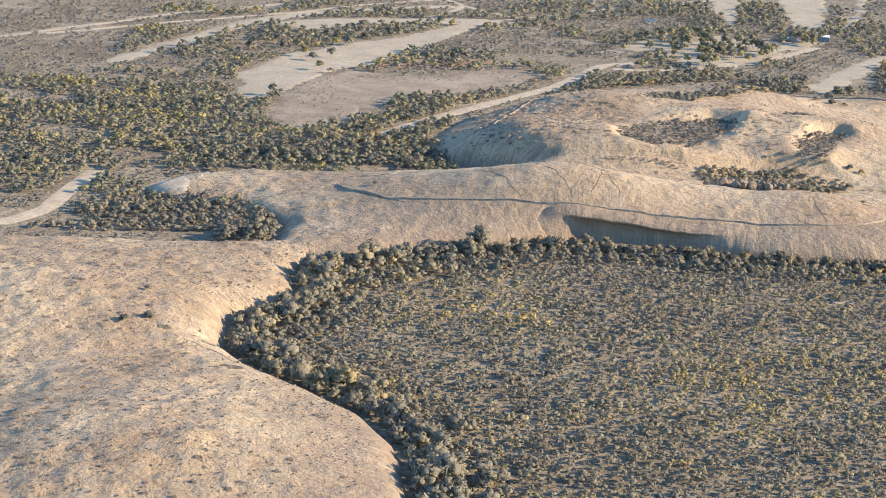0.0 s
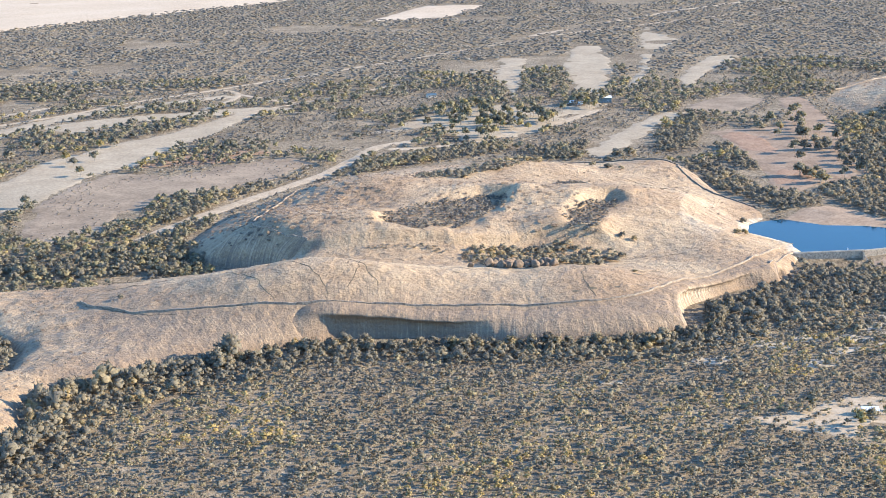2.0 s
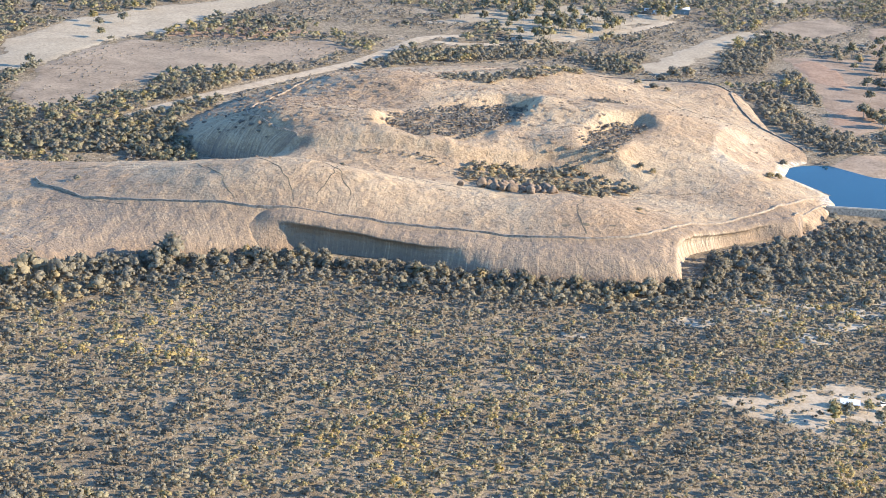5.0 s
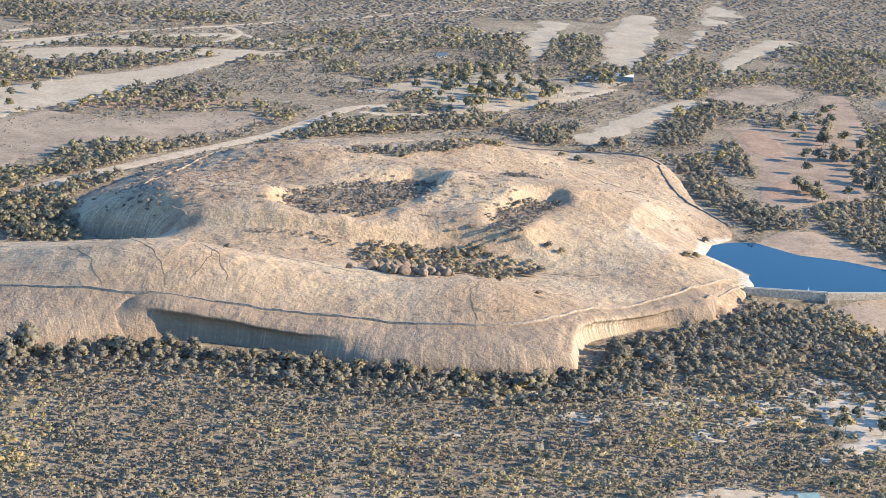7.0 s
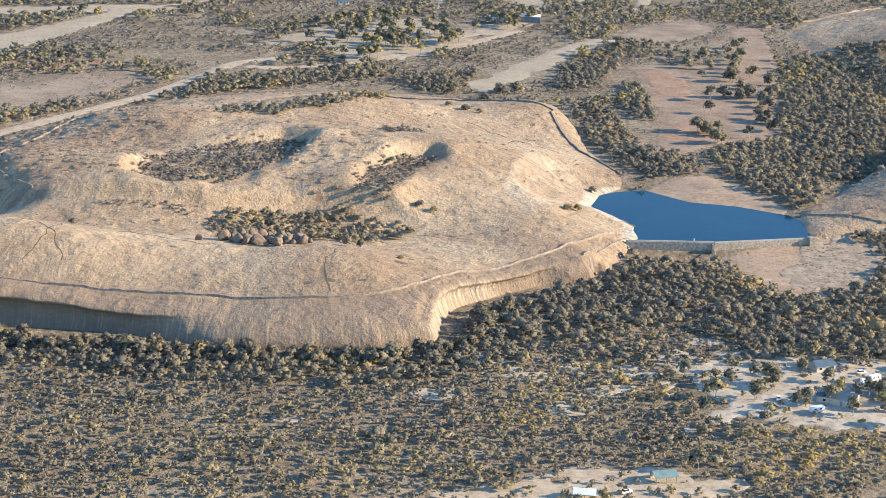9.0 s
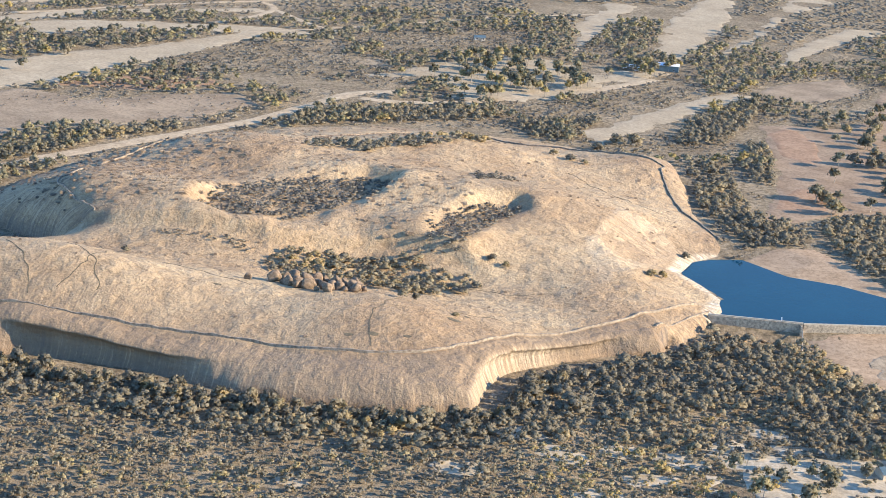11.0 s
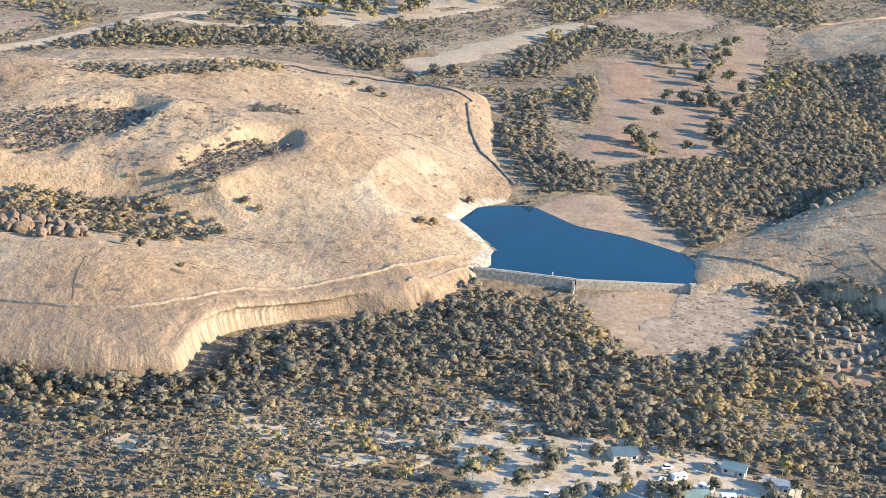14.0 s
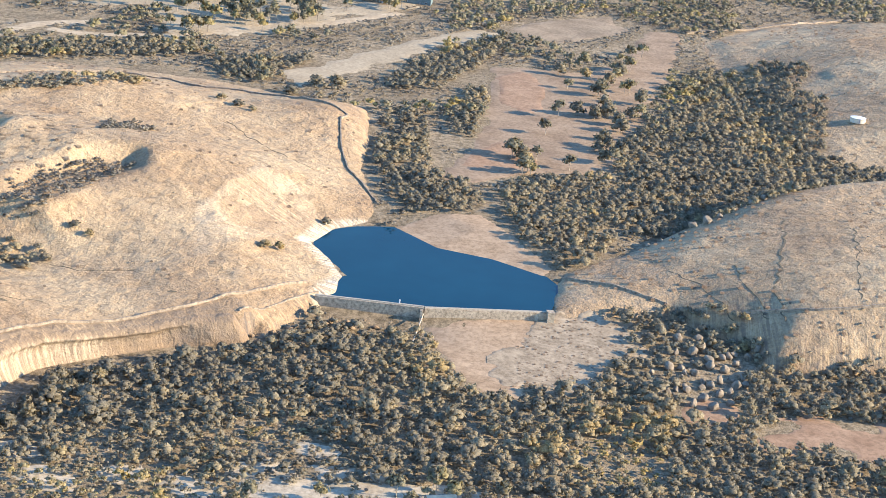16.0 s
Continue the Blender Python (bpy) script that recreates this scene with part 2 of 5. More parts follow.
def line_distance(line, x, y):
    d = np.full(x.shape, 1e9)
    for (ax, ay), (bx, by) in zip(line, line[1:]):
        ex, ey = bx - ax, by - ay
        t = np.clip(((x - ax) * ex + (y - ay) * ey) / (ex * ex + ey * ey), 0, 1)
        d = np.minimum(d, (x - ax - t * ex) ** 2 + (y - ay - t * ey) ** 2)
    return np.sqrt(d)


def outline_place(poly, x, y):
    """Where along the outline the nearest point lies."""
    p = np.array(poly, float)
    q = np.roll(p, -1, 0)
    best, at, run = np.full(x.shape, 1e9), np.zeros(x.shape), 0.0
    for (ax, ay), (bx, by) in zip(p, q):
        ex, ey = bx - ax, by - ay
        n = math.hypot(ex, ey)
        t = np.clip(((x - ax) * ex + (y - ay) * ey) / (n * n), 0, 1)
        d = (x - ax - t * ex) ** 2 + (y - ay - t * ey) ** 2
        at = np.where(d < best, run + t * n, at)
        best = np.minimum(best, d)
        run += n
    return at


_rng = np.random.default_rng(5)
_lat = _rng.random((256, 256))


def value_noise(x, y, size, octaves=3):
    """Smooth noise from 0 to 1."""
    out, amp, tot = 0.0, 1.0, 0.0
    for o in range(octaves):
        u, v = x / size * 2 ** o + 17.3 * o, y / size * 2 ** o - 9.1 * o
        i, j = np.floor(u).astype(int), np.floor(v).astype(int)
        f, g = u - i, v - j
        f, g = f * f * (3 - 2 * f), g * g * (3 - 2 * g)
        i0, i1, j0, j1 = i % 256, (i + 1) % 256, j % 256, (j + 1) % 256
        out = out + amp * ((_lat[i0, j0] * (1 - f) + _lat[i1, j0] * f) * (1 - g) + (_lat[i0, j1] * (1 - f) + _lat[i1, j1] * f) * g)
        tot += amp
        amp *= 0.5
    return out / tot


# foot of the great outcrop: cliff, west lobe, north side, lake side, wave
CLIFF = [(-77, -50), (-104, -62), (-138, -86), (-160, -106), (-170, -128), (-176, -160), (-208, -172), (-268, -172), (-328, -160), (-374, -151), (-421, -147), (-461, -163)]
WEST = [(-518, -183), (-547, -208), (-575, -218), (-591, -247), (-585, -294), (-599, -330), (-620, -353), (-619, -403), (-598, -437), (-567, -467), (-542, -497), (-525, -539), (-521, -590), (-535, -690), (-640, -780), (-800, -800), (-940, -600), (-940, -330), (-778, -194), (-688, -195), (-602, -182), (-600, -130), (-637, -78), (-690, -66), (-704, -46), (-685, -1), (-637, 23), (-568, 16), (-500, 24), (-440, 22), (-430, 28), (-437, 46), (-460, 60)]
NORTH = [(-483, 75), (-498, 110), (-490, 160), (-470, 205), (-440, 250), (-410, 310), (-350, 380), (-265, 425), (-170, 425), (-110, 395), (-48, 368), (-44, 290), (-44, 230), (-34, 175)]
LAKESIDE = [(-30, 130), (-50, 114), (-60, 87), (-48, 67), (-37, 40), (-42, 11), (-51, 0)]
OUTCROP = CLIFF + WEST + NORTH + LAKESIDE
DOMES = [
    (-400, -80, 82, 49, 26.6), (-300, -70, 66, 55, 6.5), (-230, -90, 66, 55, 14.6), (-150, -70, 66, 55, 0.4), (-110, 20, 55, 66, 7.6),
    (-90, 150, 66, 77, 6.6), (-150, 120, 66, 66, 32.1), (-240, 140, 66, 66, 19.9), (-330, 60, 77, 66, 22.3), (-420, 80, 66, 66, 18.2),
    (-350, 200, 88, 77, 35.0), (-220, 270, 88, 77, 25.8), (-110, 280, 77, 77, 6.9), (-490, -60, 88, 77, 11.2), (-720, -350, 121, 99, 17.1),
    (-640, -560, 88, 77, 17.5), (-235, 370, 130, 60, 5.6), (-60, 320, 60, 55, 11.5), (-95, 160, 48, 60, -0.4), (-330, 340, 60, 50, 3.8),
    (-405, 55, 45, 40, -3.3), (-440, 130, 45, 60, 3.1), (-360, 140, 55, 55, -6.3), (-300, 210, 60, 45, -3.2), (-200, 110, 45, 55, -2.5),
    (-130, 110, 45, 45, -9.6), (-250, 58, 48, 22, 1.6), (-205, 50, 40, 30, 14.0),
]
HOLLOW_A = [(-352, 54), (-347, 96), (-297, 142), (-262, 158), (-244, 150), (-247, 128), (-266, 80), (-294, 48), (-329, 38)]
HOLLOW_B = [(-217, 31), (-208, 80), (-182, 112), (-164, 120), (-160, 106), (-172, 84), (-194, 30)]
HOLLOW_C = [(-196, 183), (-180, 207), (-164, 203), (-174, 175), (-191, 163)]
TRENCH = [(-306, 2), (-286, 21), (-264, 17), (-229, 27), (-194, 16), (-177, 1), (-196, -23), (-224, -36), (-237, -25), (-257, -31), (-287, -36)]
TRENCH_B = [(-370, 8), (-368, 16), (-341, 20), (-309, 9), (-312, 0), (-341, 10)]
LAKE = [(-60, 85), (-52, 112), (-37, 123), (-19, 127), (4, 99), (34, 89), (61, 69), (67, 54), (63, 14), (0, 3), (-46, 6), (-37, 41)]
EAST_ROCK = [(62, 14), (67, 54), (72, 75), (105, 108), (141, 158), (191, 210), (240, 240), (300, 262), (420, 260), (520, 160), (520, -40), (400, -60), (300, -30), (224, -11), (190, -20), (166, -23), (158, 4), (122, 30), (92, 22)]
EAST_TOP = [(230, 420), (260, 360), (320, 330), (420, 360), (560, 480), (600, 800), (480, 960), (300, 860), (215, 720), (220, 560)]


def ground_z(x, y):
    z = 4 + 9.0 * smooth(-60, 100, y - 60 * smooth(-60, -400, x) + 0 * x) + 5 * smooth(100, 900, y)
    z = z + 1.2 * (value_noise(x, y, 120) - 0.5) * 2
    z = z - 5.0 * smooth(2, -5, y) * np.exp(-((x + 20) / 26) ** 2 - ((y + 12) / 24) ** 2)
    d = -inside_distance(LAKE, x, y)
    near = smooth(120, 0, d) * (y > -2)
    z = np.where(y > 3, np.minimum(z, np.maximum(9.7 + 0.07 * d, 7.5) + (1 - near) * 6), z)
    return z


GAP = [(-309, 84), (-283, 84), (-278, 34), (-300, 28)]
FLOORS = ((HOLLOW_A, 35.0, 11), (GAP, 33.4, 9), (HOLLOW_B, 33.8, 11), (HOLLOW_C, 39.5, 4), (TRENCH, 25.5, 7), (TRENCH_B, 30.5, 5))


def cliff_depth(x):
    """How far the top of the cliff lies behind its foot."""
    return np.interp(x, [-461, -440, -385, -330, -270, -225, -200, -176, -160, -138, -104, -77], [24, 24, 24, 24, 30, 28, 16, 11, 9, 8, 9, 9])


def outcrop_z(x, y):
    """Top of the granite; far under the soil outside its foot."""
    warp = 10 * (value_noise(x, y, 30) - 0.5)
    d = inside_distance(OUTCROP, x, y)
    dc = line_distance(CLIFF[:-1], x, y)
    dl = line_distance(LAKESIDE[:-2], x, y)
    lake = smooth(30, 0, dl - d)
    w = 36 + 18 * lake
    h = np.full(x.shape, 12.0)
    for cx, cy, rx, ry, a in DOMES:
        h = h + a * np.exp(-((x - cx) / rx) ** 2 - ((y - cy) / ry) ** 2)
    h = h + 1.2 * (value_noise(x, y, 45) - 0.5) * 2 + 0.8 * (value_noise(x, y, 9) - 0.5) * 2
    rough = smooth(-330, -380, x) * smooth(60, 110, y) + smooth(-540, -600, x) + 0.9 * np.exp(-((x + 222) / 60) ** 2 - ((y - 115) / 85) ** 2)
    h = h + rough * 2.6 * (np.abs(value_noise(x, y, 15, 5) - 0.5) * 2 - 0.3)
    rise = y - np.interp(x, [-430, -365, -330, -300, -262, -230, -195, -175], [34, 22, 24, 20, 26, 36, 25, 12]) + 0.8 * warp
    h = h + 5.5 * smooth(-1, 7, rise) * smooth(150, 40, rise) * smooth(-450, -425, x) * smooth(-170, -200, x)
    h = h + 3.0 * smooth(35, 5, np.hypot(x + 246, y - 140))
    for poly, floor, soft in FLOORS:
        m = smooth(-soft, soft * 0.5, inside_distance(poly, x, y) + warp * 0.5)
        h = h + (np.minimum(floor + 0.8 * (value_noise(x, y, 12) - 0.5), h) - h) * m
    e = np.clip((d + warp * 0.3 * smooth(0, 8, d)) / w, 0, 1)
    prof = np.sqrt(np.clip(1 - (1 - e) ** 2, 0, 1)) ** 0.8
    prof = prof + (e ** 1.1 - prof) * lake * 0.8
    deep = cliff_depth(x)
    face = smooth(12, 4, dc - d) * smooth(-428, -414, x)
    prof = prof + (smooth(deep * 0.6, deep, d) - prof) * face
    g = ground_z(x, y)
    return np.where(d > -12, g - 1.0 + (h - g + 1.0) * prof + np.minimum(d + 2, 0) * 0.6, g - 8)


def east_z(x, y):
    d = inside_distance(EAST_ROCK, x, y)
    g = ground_z(x, y)
    h = 13.5 + 25 * smooth(60, 240, x) * smooth(-60, 120, y + 0.2 * x) + 12 * smooth(200, 420, x) + 0.8 * (value_noise(x, y, 12) - 0.5) * 2 + 2 * (value_noise(x, y, 50) - 0.5)
    e = np.clip(d / 38, 0, 1)
    a = np.where(d > -12, g - 0.6 + (np.maximum(h, g + 0.5) - g + 0.6) * np.sqrt(np.clip(1 - (1 - e) ** 2, 0, 1)) + np.minimum(d + 2, 0) * 0.6, g - 8)
    d = inside_distance(EAST_TOP, x, y)
    h = g + 3 + 26 * smooth(0, 160, d) + 1.0 * (value_noise(x, y, 14) - 0.5) * 2
    b = np.where(d > -12, g - 0.6 + (h - g + 0.6) * smooth(-2, 30, d), g - 8)
    return np.maximum(a, b)


def land_z(x, y):
    x, y = np.atleast_1d(np.asarray(x, float)), np.atleast_1d(np.asarray(y, float))
    return np.maximum(np.maximum(ground_z(x, y), outcrop_z(x, y)), east_z(x, y))


def mesh_from(name, verts, faces, material, smooth_shade=True, attrs=(), normals=None):
    me = bpy.data.meshes.new(name)
    v, f = np.asarray(verts, np.float32), np.asarray(faces, np.int32)
    n = f.shape[1]
    me.vertices.add(len(v))
    me.vertices.foreach_set("co", (v * K).ravel())
    me.loops.add(f.size)
    me.loops.foreach_set("vertex_index", f.ravel())
    me.polygons.add(len(f))
    me.polygons.foreach_set("loop_start", np.arange(0, f.size, n, dtype=np.int32))
    me.polygons.foreach_set("use_smooth", np.full(len(f), smooth_shade))
    for key, values in attrs:
        me.attributes.new(key, 'FLOAT', 'POINT').data.foreach_set("value", np.asarray(values, np.float32))
    me.materials.append(material)
    me.update()
    if normals is not None:
        me.normals_split_custom_set_from_vertices(np.asarray(normals, np.float32))
    return me


def sheet(name, xs, ys, height, material, attrs=None, keep=None):
    """A height sheet over a grid of x and y."""
    x, y = np.meshgrid(xs, ys)
    z = height(x, y)
    nx, ny = len(xs), len(ys)
    i = np.arange(nx * ny).reshape(ny, nx)
    f = np.stack([i[:-1, :-1], i[:-1, 1:], i[1:, 1:], i[1:, :-1]], -1).reshape(-1, 4)
    v = np.stack([x, y, z], -1).reshape(-1, 3)
    extra = attrs(x, y, z) if attrs else []
    if keep is not None:
        k = keep(x, y).ravel()
        f = f[k[f].any(1)]
        used = np.zeros(len(v), bool)
        used[f] = True
        renum = np.cumsum(used) - 1
        v, f = v[used], renum[f]
        extra = [(n, a.ravel()[used]) for n, a in extra]
    else:
        extra = [(n, a.ravel()) for n, a in extra]
    return new(name, mesh_from(name, v, f, material, True, extra))


def axis(lo, hi, step, far_lo, far_hi):
    core = np.arange(lo, hi + step, step)
    a, b = [], []
    s, p = step, lo
    while p > far_lo:
        s *= 1.25
        p -= s
        a.append(p)
    s, p = step, core[-1]
    while p < far_hi:
        s *= 1.25
        p += s
        b.append(p)
    return np.array(a[::-1] + list(core) + b)


ground = sheet("ground", axis(-900, 500, 10, -6000, 6000), axis(-700, 900, 10, -3000, 7000), ground_z, M_SOIL)
tagged(ground, "dry brown sandy soil plain with leaf litter", "ground", kind="structure")

PATCH = [(-122, 66), (-97, 159), (-70, 143), (-61, 120), (-80, 69), (-114, 10)]


def below_wall(x, y):
    """One where run-off staining and painted grazing shade darken the rock under the long catchment wall, less on the
    pinkish slope over it.
    """
    wx = [-600, -567, -530, -496, -458, -380, -323, -261, -229, -197, -182, -162, -142, -107, -77]
    wy = [-60, -80, -106, -115, -121, -126, -129, -136, -136, -125, -110, -84, -70, -42, -20]
    drop = np.interp(x, wx, wy) - y
    above = 0.42 * smooth(-62, -12, drop + 16 * (value_noise(x, y, 18) - 0.5)) * smooth(-210, -250, x)
    return np.maximum(smooth(-0.5, 2.5, drop), above) * smooth(-600, -540, x) * smooth(-80, -110, x)


def outcrop_marks(x, y, z):
    d = inside_distance(PATCH, x, y)
    shore = smooth(12, 7, -inside_distance(LAKE, x, y)) * smooth(17, 14, z) * (x < 40)
    pale = np.maximum(0.22 * smooth(-1.2, 1.2, d), shore)
    low = smooth(-400, -470, y) * smooth(-560, -640, x)
    lichen = np.maximum(0.5 * smooth(-470, -580, x) + 0.3 * low, 0.8 * smooth(-330, -380, x) * smooth(60, 110, y) * smooth(-460, -400, x))
    lichen = np.maximum(lichen, 0.18)
    at, deep = outline_place(OUTCROP, x, y), inside_distance(OUTCROP, x, y)
    return [("pale", pale), ("lichen", lichen), ("along", at + 3 * value_noise(x, y, 40)), ("inward", deep), ("stain", below_wall(x, y))]


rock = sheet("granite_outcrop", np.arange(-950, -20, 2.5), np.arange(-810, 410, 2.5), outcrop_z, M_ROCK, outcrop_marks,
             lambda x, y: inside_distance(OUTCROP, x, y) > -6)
tagged(rock, "broad bare pinkish granite dome with stained cliff", "rock", kind="structure")


def cliff_face():
    """The face of the cliff as one skin: hollowed out like a wave in places, leaning back in others."""
    line = []
    for (ax, ay), (bx, by) in zip(CLIFF[:-1], CLIFF[1:]):
        n = max(2, int(math.hypot(bx - ax, by - ay) / 1.5))
        line += [(ax + (bx - ax) * i / n, ay + (by - ay) * i / n) for i in range(n)]
    p = np.array(line)
    for _ in range(14):
        p[1:-1] = (p[:-2] + 2 * p[1:-1] + p[2:]) / 4
    t = np.gradient(p, axis=0)
    for _ in range(30):
        t[1:-1] = (t[:-2] + 2 * t[1:-1] + t[2:]) / 4
    t /= np.linalg.norm(t, axis=1)[:, None]
    nrm = np.stack([t[:, 1], -t[:, 0]], 1)
    if nrm[len(nrm) // 2, 1] < 0:
        nrm = -nrm
    deep = cliff_depth(p[:, 0])
    q = p + nrm * (deep + 1.0)[:, None]
    top, foot = outcrop_z(q[:, 0], q[:, 1]), ground_z(p[:, 0], p[:, 1]) - 1
    hollow = 4.2 * smooth(-184, -158, p[:, 0]) * smooth(-95, -115, p[:, 0]) + 8.0 * smooth(-426, -396, p[:, 0]) * smooth(-285, -350, p[:, 0])
    lean = np.clip(hollow / 7.0, 0, 1)
    rows = []
    us = np.linspace(0, 1, 26)
    cup = np.interp(us, [0, 0.15, 0.35, 0.5, 0.6, 0.66, 1], [0.4, 0.85, 1.0, 0.7, 0.22, 0.0, 0.0])
    lip = np.interp(us, [0, 0.35, 0.62, 0.8, 0.92, 1], [0.24, 0.30, 0.40, 0.56, 0.78, 1.0])
    for u, cu, li in zip(us, cup, lip):
        d = deep * ((1 - lean) * u ** 1.5 + lean * li) + hollow * cu
        z = foot + (top - foot) * ((1 - lean) * math.sin(math.pi / 2 * u) ** 0.85 + lean * (0.35 * u + 0.65 * (1 - (1 - u) ** 1.7)))
        z = z - 7 * smooth(-404, -440, p[:, 0]) - 7 * smooth(-84, -78, p[:, 0])
        d = d + 0.9 * (value_noise(p[:, 0] + 2 * u, p[:, 1], 5, 2) - 0.5) * math.sin(math.pi * u) + 2.6 * (value_noise(p[:, 0], p[:, 1], 30, 2) - 0.5) * math.sin(math.pi * u)
        rows.append(np.c_[p + nrm * d[:, None], z])
    for k in (1, 2):
        e = p + nrm * (deep + 1.5 * k)[:, None]
        rows.append(np.c_[e, outcrop_z(e[:, 0], e[:, 1]) + 0.12 - 0.12 * k - 7 * smooth(-404, -440, p[:, 0]) - 7 * smooth(-84, -78, p[:, 0])])
    v = np.stack(rows, 1)
    n, m = v.shape[:2]
    i = np.arange(n * m).reshape(n, m)
    f = np.stack([i[:-1, :-1], i[:-1, 1:], i[1:, 1:], i[1:, :-1]], -1).reshape(-1, 4)
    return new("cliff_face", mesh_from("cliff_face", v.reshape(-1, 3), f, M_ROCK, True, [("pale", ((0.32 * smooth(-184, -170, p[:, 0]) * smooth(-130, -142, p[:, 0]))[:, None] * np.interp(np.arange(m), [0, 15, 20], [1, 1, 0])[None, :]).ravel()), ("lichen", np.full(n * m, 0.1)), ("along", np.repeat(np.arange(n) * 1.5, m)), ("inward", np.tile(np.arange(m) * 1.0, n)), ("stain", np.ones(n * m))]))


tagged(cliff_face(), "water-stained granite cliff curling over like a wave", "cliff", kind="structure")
east = sheet("granite_slope", np.arange(50, 620, 4), np.arange(-70, 980, 4), east_z, M_ROCK,
             lambda x, y, z: [("pale", 0 * x), ("lichen", 0.35 * value_noise(x, y, 60) ** 2 + 0.6 * smooth(150, 100, x)), ("along", x), ("inward", y)],
             lambda x, y: np.maximum(inside_distance(EAST_ROCK, x, y), inside_distance(EAST_TOP, x, y)) > -6)
tagged(east, "bare granite slope with grey lichen", "rock", kind="structure")


# ---- draped ground patches ----
def patch(name, poly, material, label, category, lift=0.12, step=6.0, wobble=5.0, height=land_z, kind="structure"):
    """A flat patch of other ground, draped over the land, with an uneven edge."""
    p = np.array(poly, float)
    lo, hi = p.min(0) - 10, p.max(0) + 10
    step = max(step, (hi - lo).max() / 160)
    xs, ys = np.arange(lo[0], hi[0], step), np.arange(lo[1], hi[1], step)
    x, y = np.meshgrid(xs, ys)
    d = inside_distance(poly, x, y) + wobble * (value_noise(x, y, 14 + step * 2) - 0.5) * 2
    z = height(x.ravel(), y.ravel()).reshape(x.shape) + lift + np.minimum(d, 0) * 0.3
    nx, ny = len(xs), len(ys)
    i = np.arange(nx * ny).reshape(ny, nx)
    f = np.stack([i[:-1, :-1], i[:-1, 1:], i[1:, 1:], i[1:, :-1]], -1).reshape(-1, 4)
    f = f[(d.ravel()[f] > 0).any(1)]
    used = np.unique(f)
    ren = np.zeros(nx * ny, int)
    ren[used] = np.arange(len(used))
    v = np.stack([x, y, z], -1).reshape(-1, 3)[used]
    return tagged(new(name, mesh_from(name, v, ren[f], material)), label, category, kind=kind)


def strip(name, line, width, material, label, category, lift=0.12, step=6.0, height=land_z):
    """A road or track laid along a line."""
    pts = []
    for (ax, ay), (bx, by) in zip(line, line[1:]):
        n = max(2, int(math.hypot(bx - ax, by - ay) / step))
        pts += [(ax + (bx - ax) * i / n, ay + (by - ay) * i / n) for i in range(n)]
    pts = np.array(pts + [line[-1]], float)
    for _ in range(6):
        pts[1:-1] = (pts[:-2] + 2 * pts[1:-1] + pts[2:]) / 4
    t = np.gradient(pts, axis=0)
    t /= np.linalg.norm(t, axis=1)[:, None]
    nrm = np.stack([-t[:, 1], t[:, 0]], 1)
    rows = []
    offs = np.linspace(-1, 1, 5)
    w = width / 2 * (0.85 + 0.3 * value_noise(pts[:, 0], pts[:, 1], 20))
    for o in offs:
        q = pts + nrm * (o * w)[:, None]
        rows.append(np.c_[q, height(q[:, 0], q[:, 1]) + lift - 0.25 * (abs(o) == 1)])
    v = np.stack(rows, 1).reshape(-1, 3)
    i = np.arange(len(v)).reshape(-1, 5)
    f = np.stack([i[:-1, :-1], i[1:, :-1], i[1:, 1:], i[:-1, 1:]], -1).reshape(-1, 4)
    return tagged(new(name, mesh_from(name, v, f, material)), label, category, kind="structure")


# clearings, fairways and fields
FAIRWAYS = [
    [(-812, 440), (-775, 560), (-700, 746), (-632, 850), (-460, 965), (-445, 945), (-608, 832), (-676, 738), (-750, 556), (-790, 446)],
    [(-669, 300), (-678, 412), (-631, 537), (-574, 628), (-532, 660), (-475, 740), (-440, 800), (-420, 800), (-436, 745), (-491, 621), (-534, 530), (-554, 477), (-590, 440), (-620, 340), (-656, 271)],
    [(-660, 740), (-626, 776), (-545, 815), (-494, 822), (-443, 842), (-371, 832), (-387, 799), (-456, 791), (-566, 751), (-620, 695)],
    [(-119, 458), (-85, 515), (-26, 608), (26, 682), (51, 674), (4, 608), (-36, 535), (-78, 464), (-102, 422)],
    [(-31, 892), (-14, 1043), (10, 1180), (73, 1387), (107, 1357), (80, 1218), (49, 1052), (7, 890), (-14, 824)],
    [(22, 859), (95, 1080), (154, 1310), (205, 1531), (237, 1617), (231, 1513), (234, 1400), (162, 1265), (82, 1003)],
    [(-119, 843), (-110, 931), (-109, 1040), (-65, 1249), (-32, 1238), (-52, 1146), (-88, 962)],
    [(88, 848), (113, 949), (149, 1039), (220, 1181), (271, 1195), (227, 1110), (173, 1019), (117, 899)],
]
for f in FAIRWAYS:
    patch("fairway", f, M_FAIR, "dry pale golf fairway without green grass", "fairway", wobble=9)
PADDOCK = [(5, 221), (8, 247), (21, 301), (37, 437), (38, 545), (65, 557), (87, 553), (110, 560), (142, 600), (178, 755), (207, 759), (187, 615), (154, 467), (124, 348), (111, 274), (67, 257), (28, 223)]
patch("clearing", PADDOCK, M_GOLF, "dry grassy clearing with scattered trees", "clearing", wobble=6)
REDS = [
    [(14, 255), (26, 305), (42, 330), (60, 320), (64, 280), (40, 252)],
    [(44, 430), (42, 520), (62, 540), (78, 500), (76, 430), (60, 410)],
    [(-560, 470), (-520, 520), (-440, 560), (-420, 530), (-480, 480)],
]
for f in REDS:
    patch("bare_patch", f, M_RED, "bare reddish soil worn into the grass", "ground", lift=0.3, step=4, wobble=6)
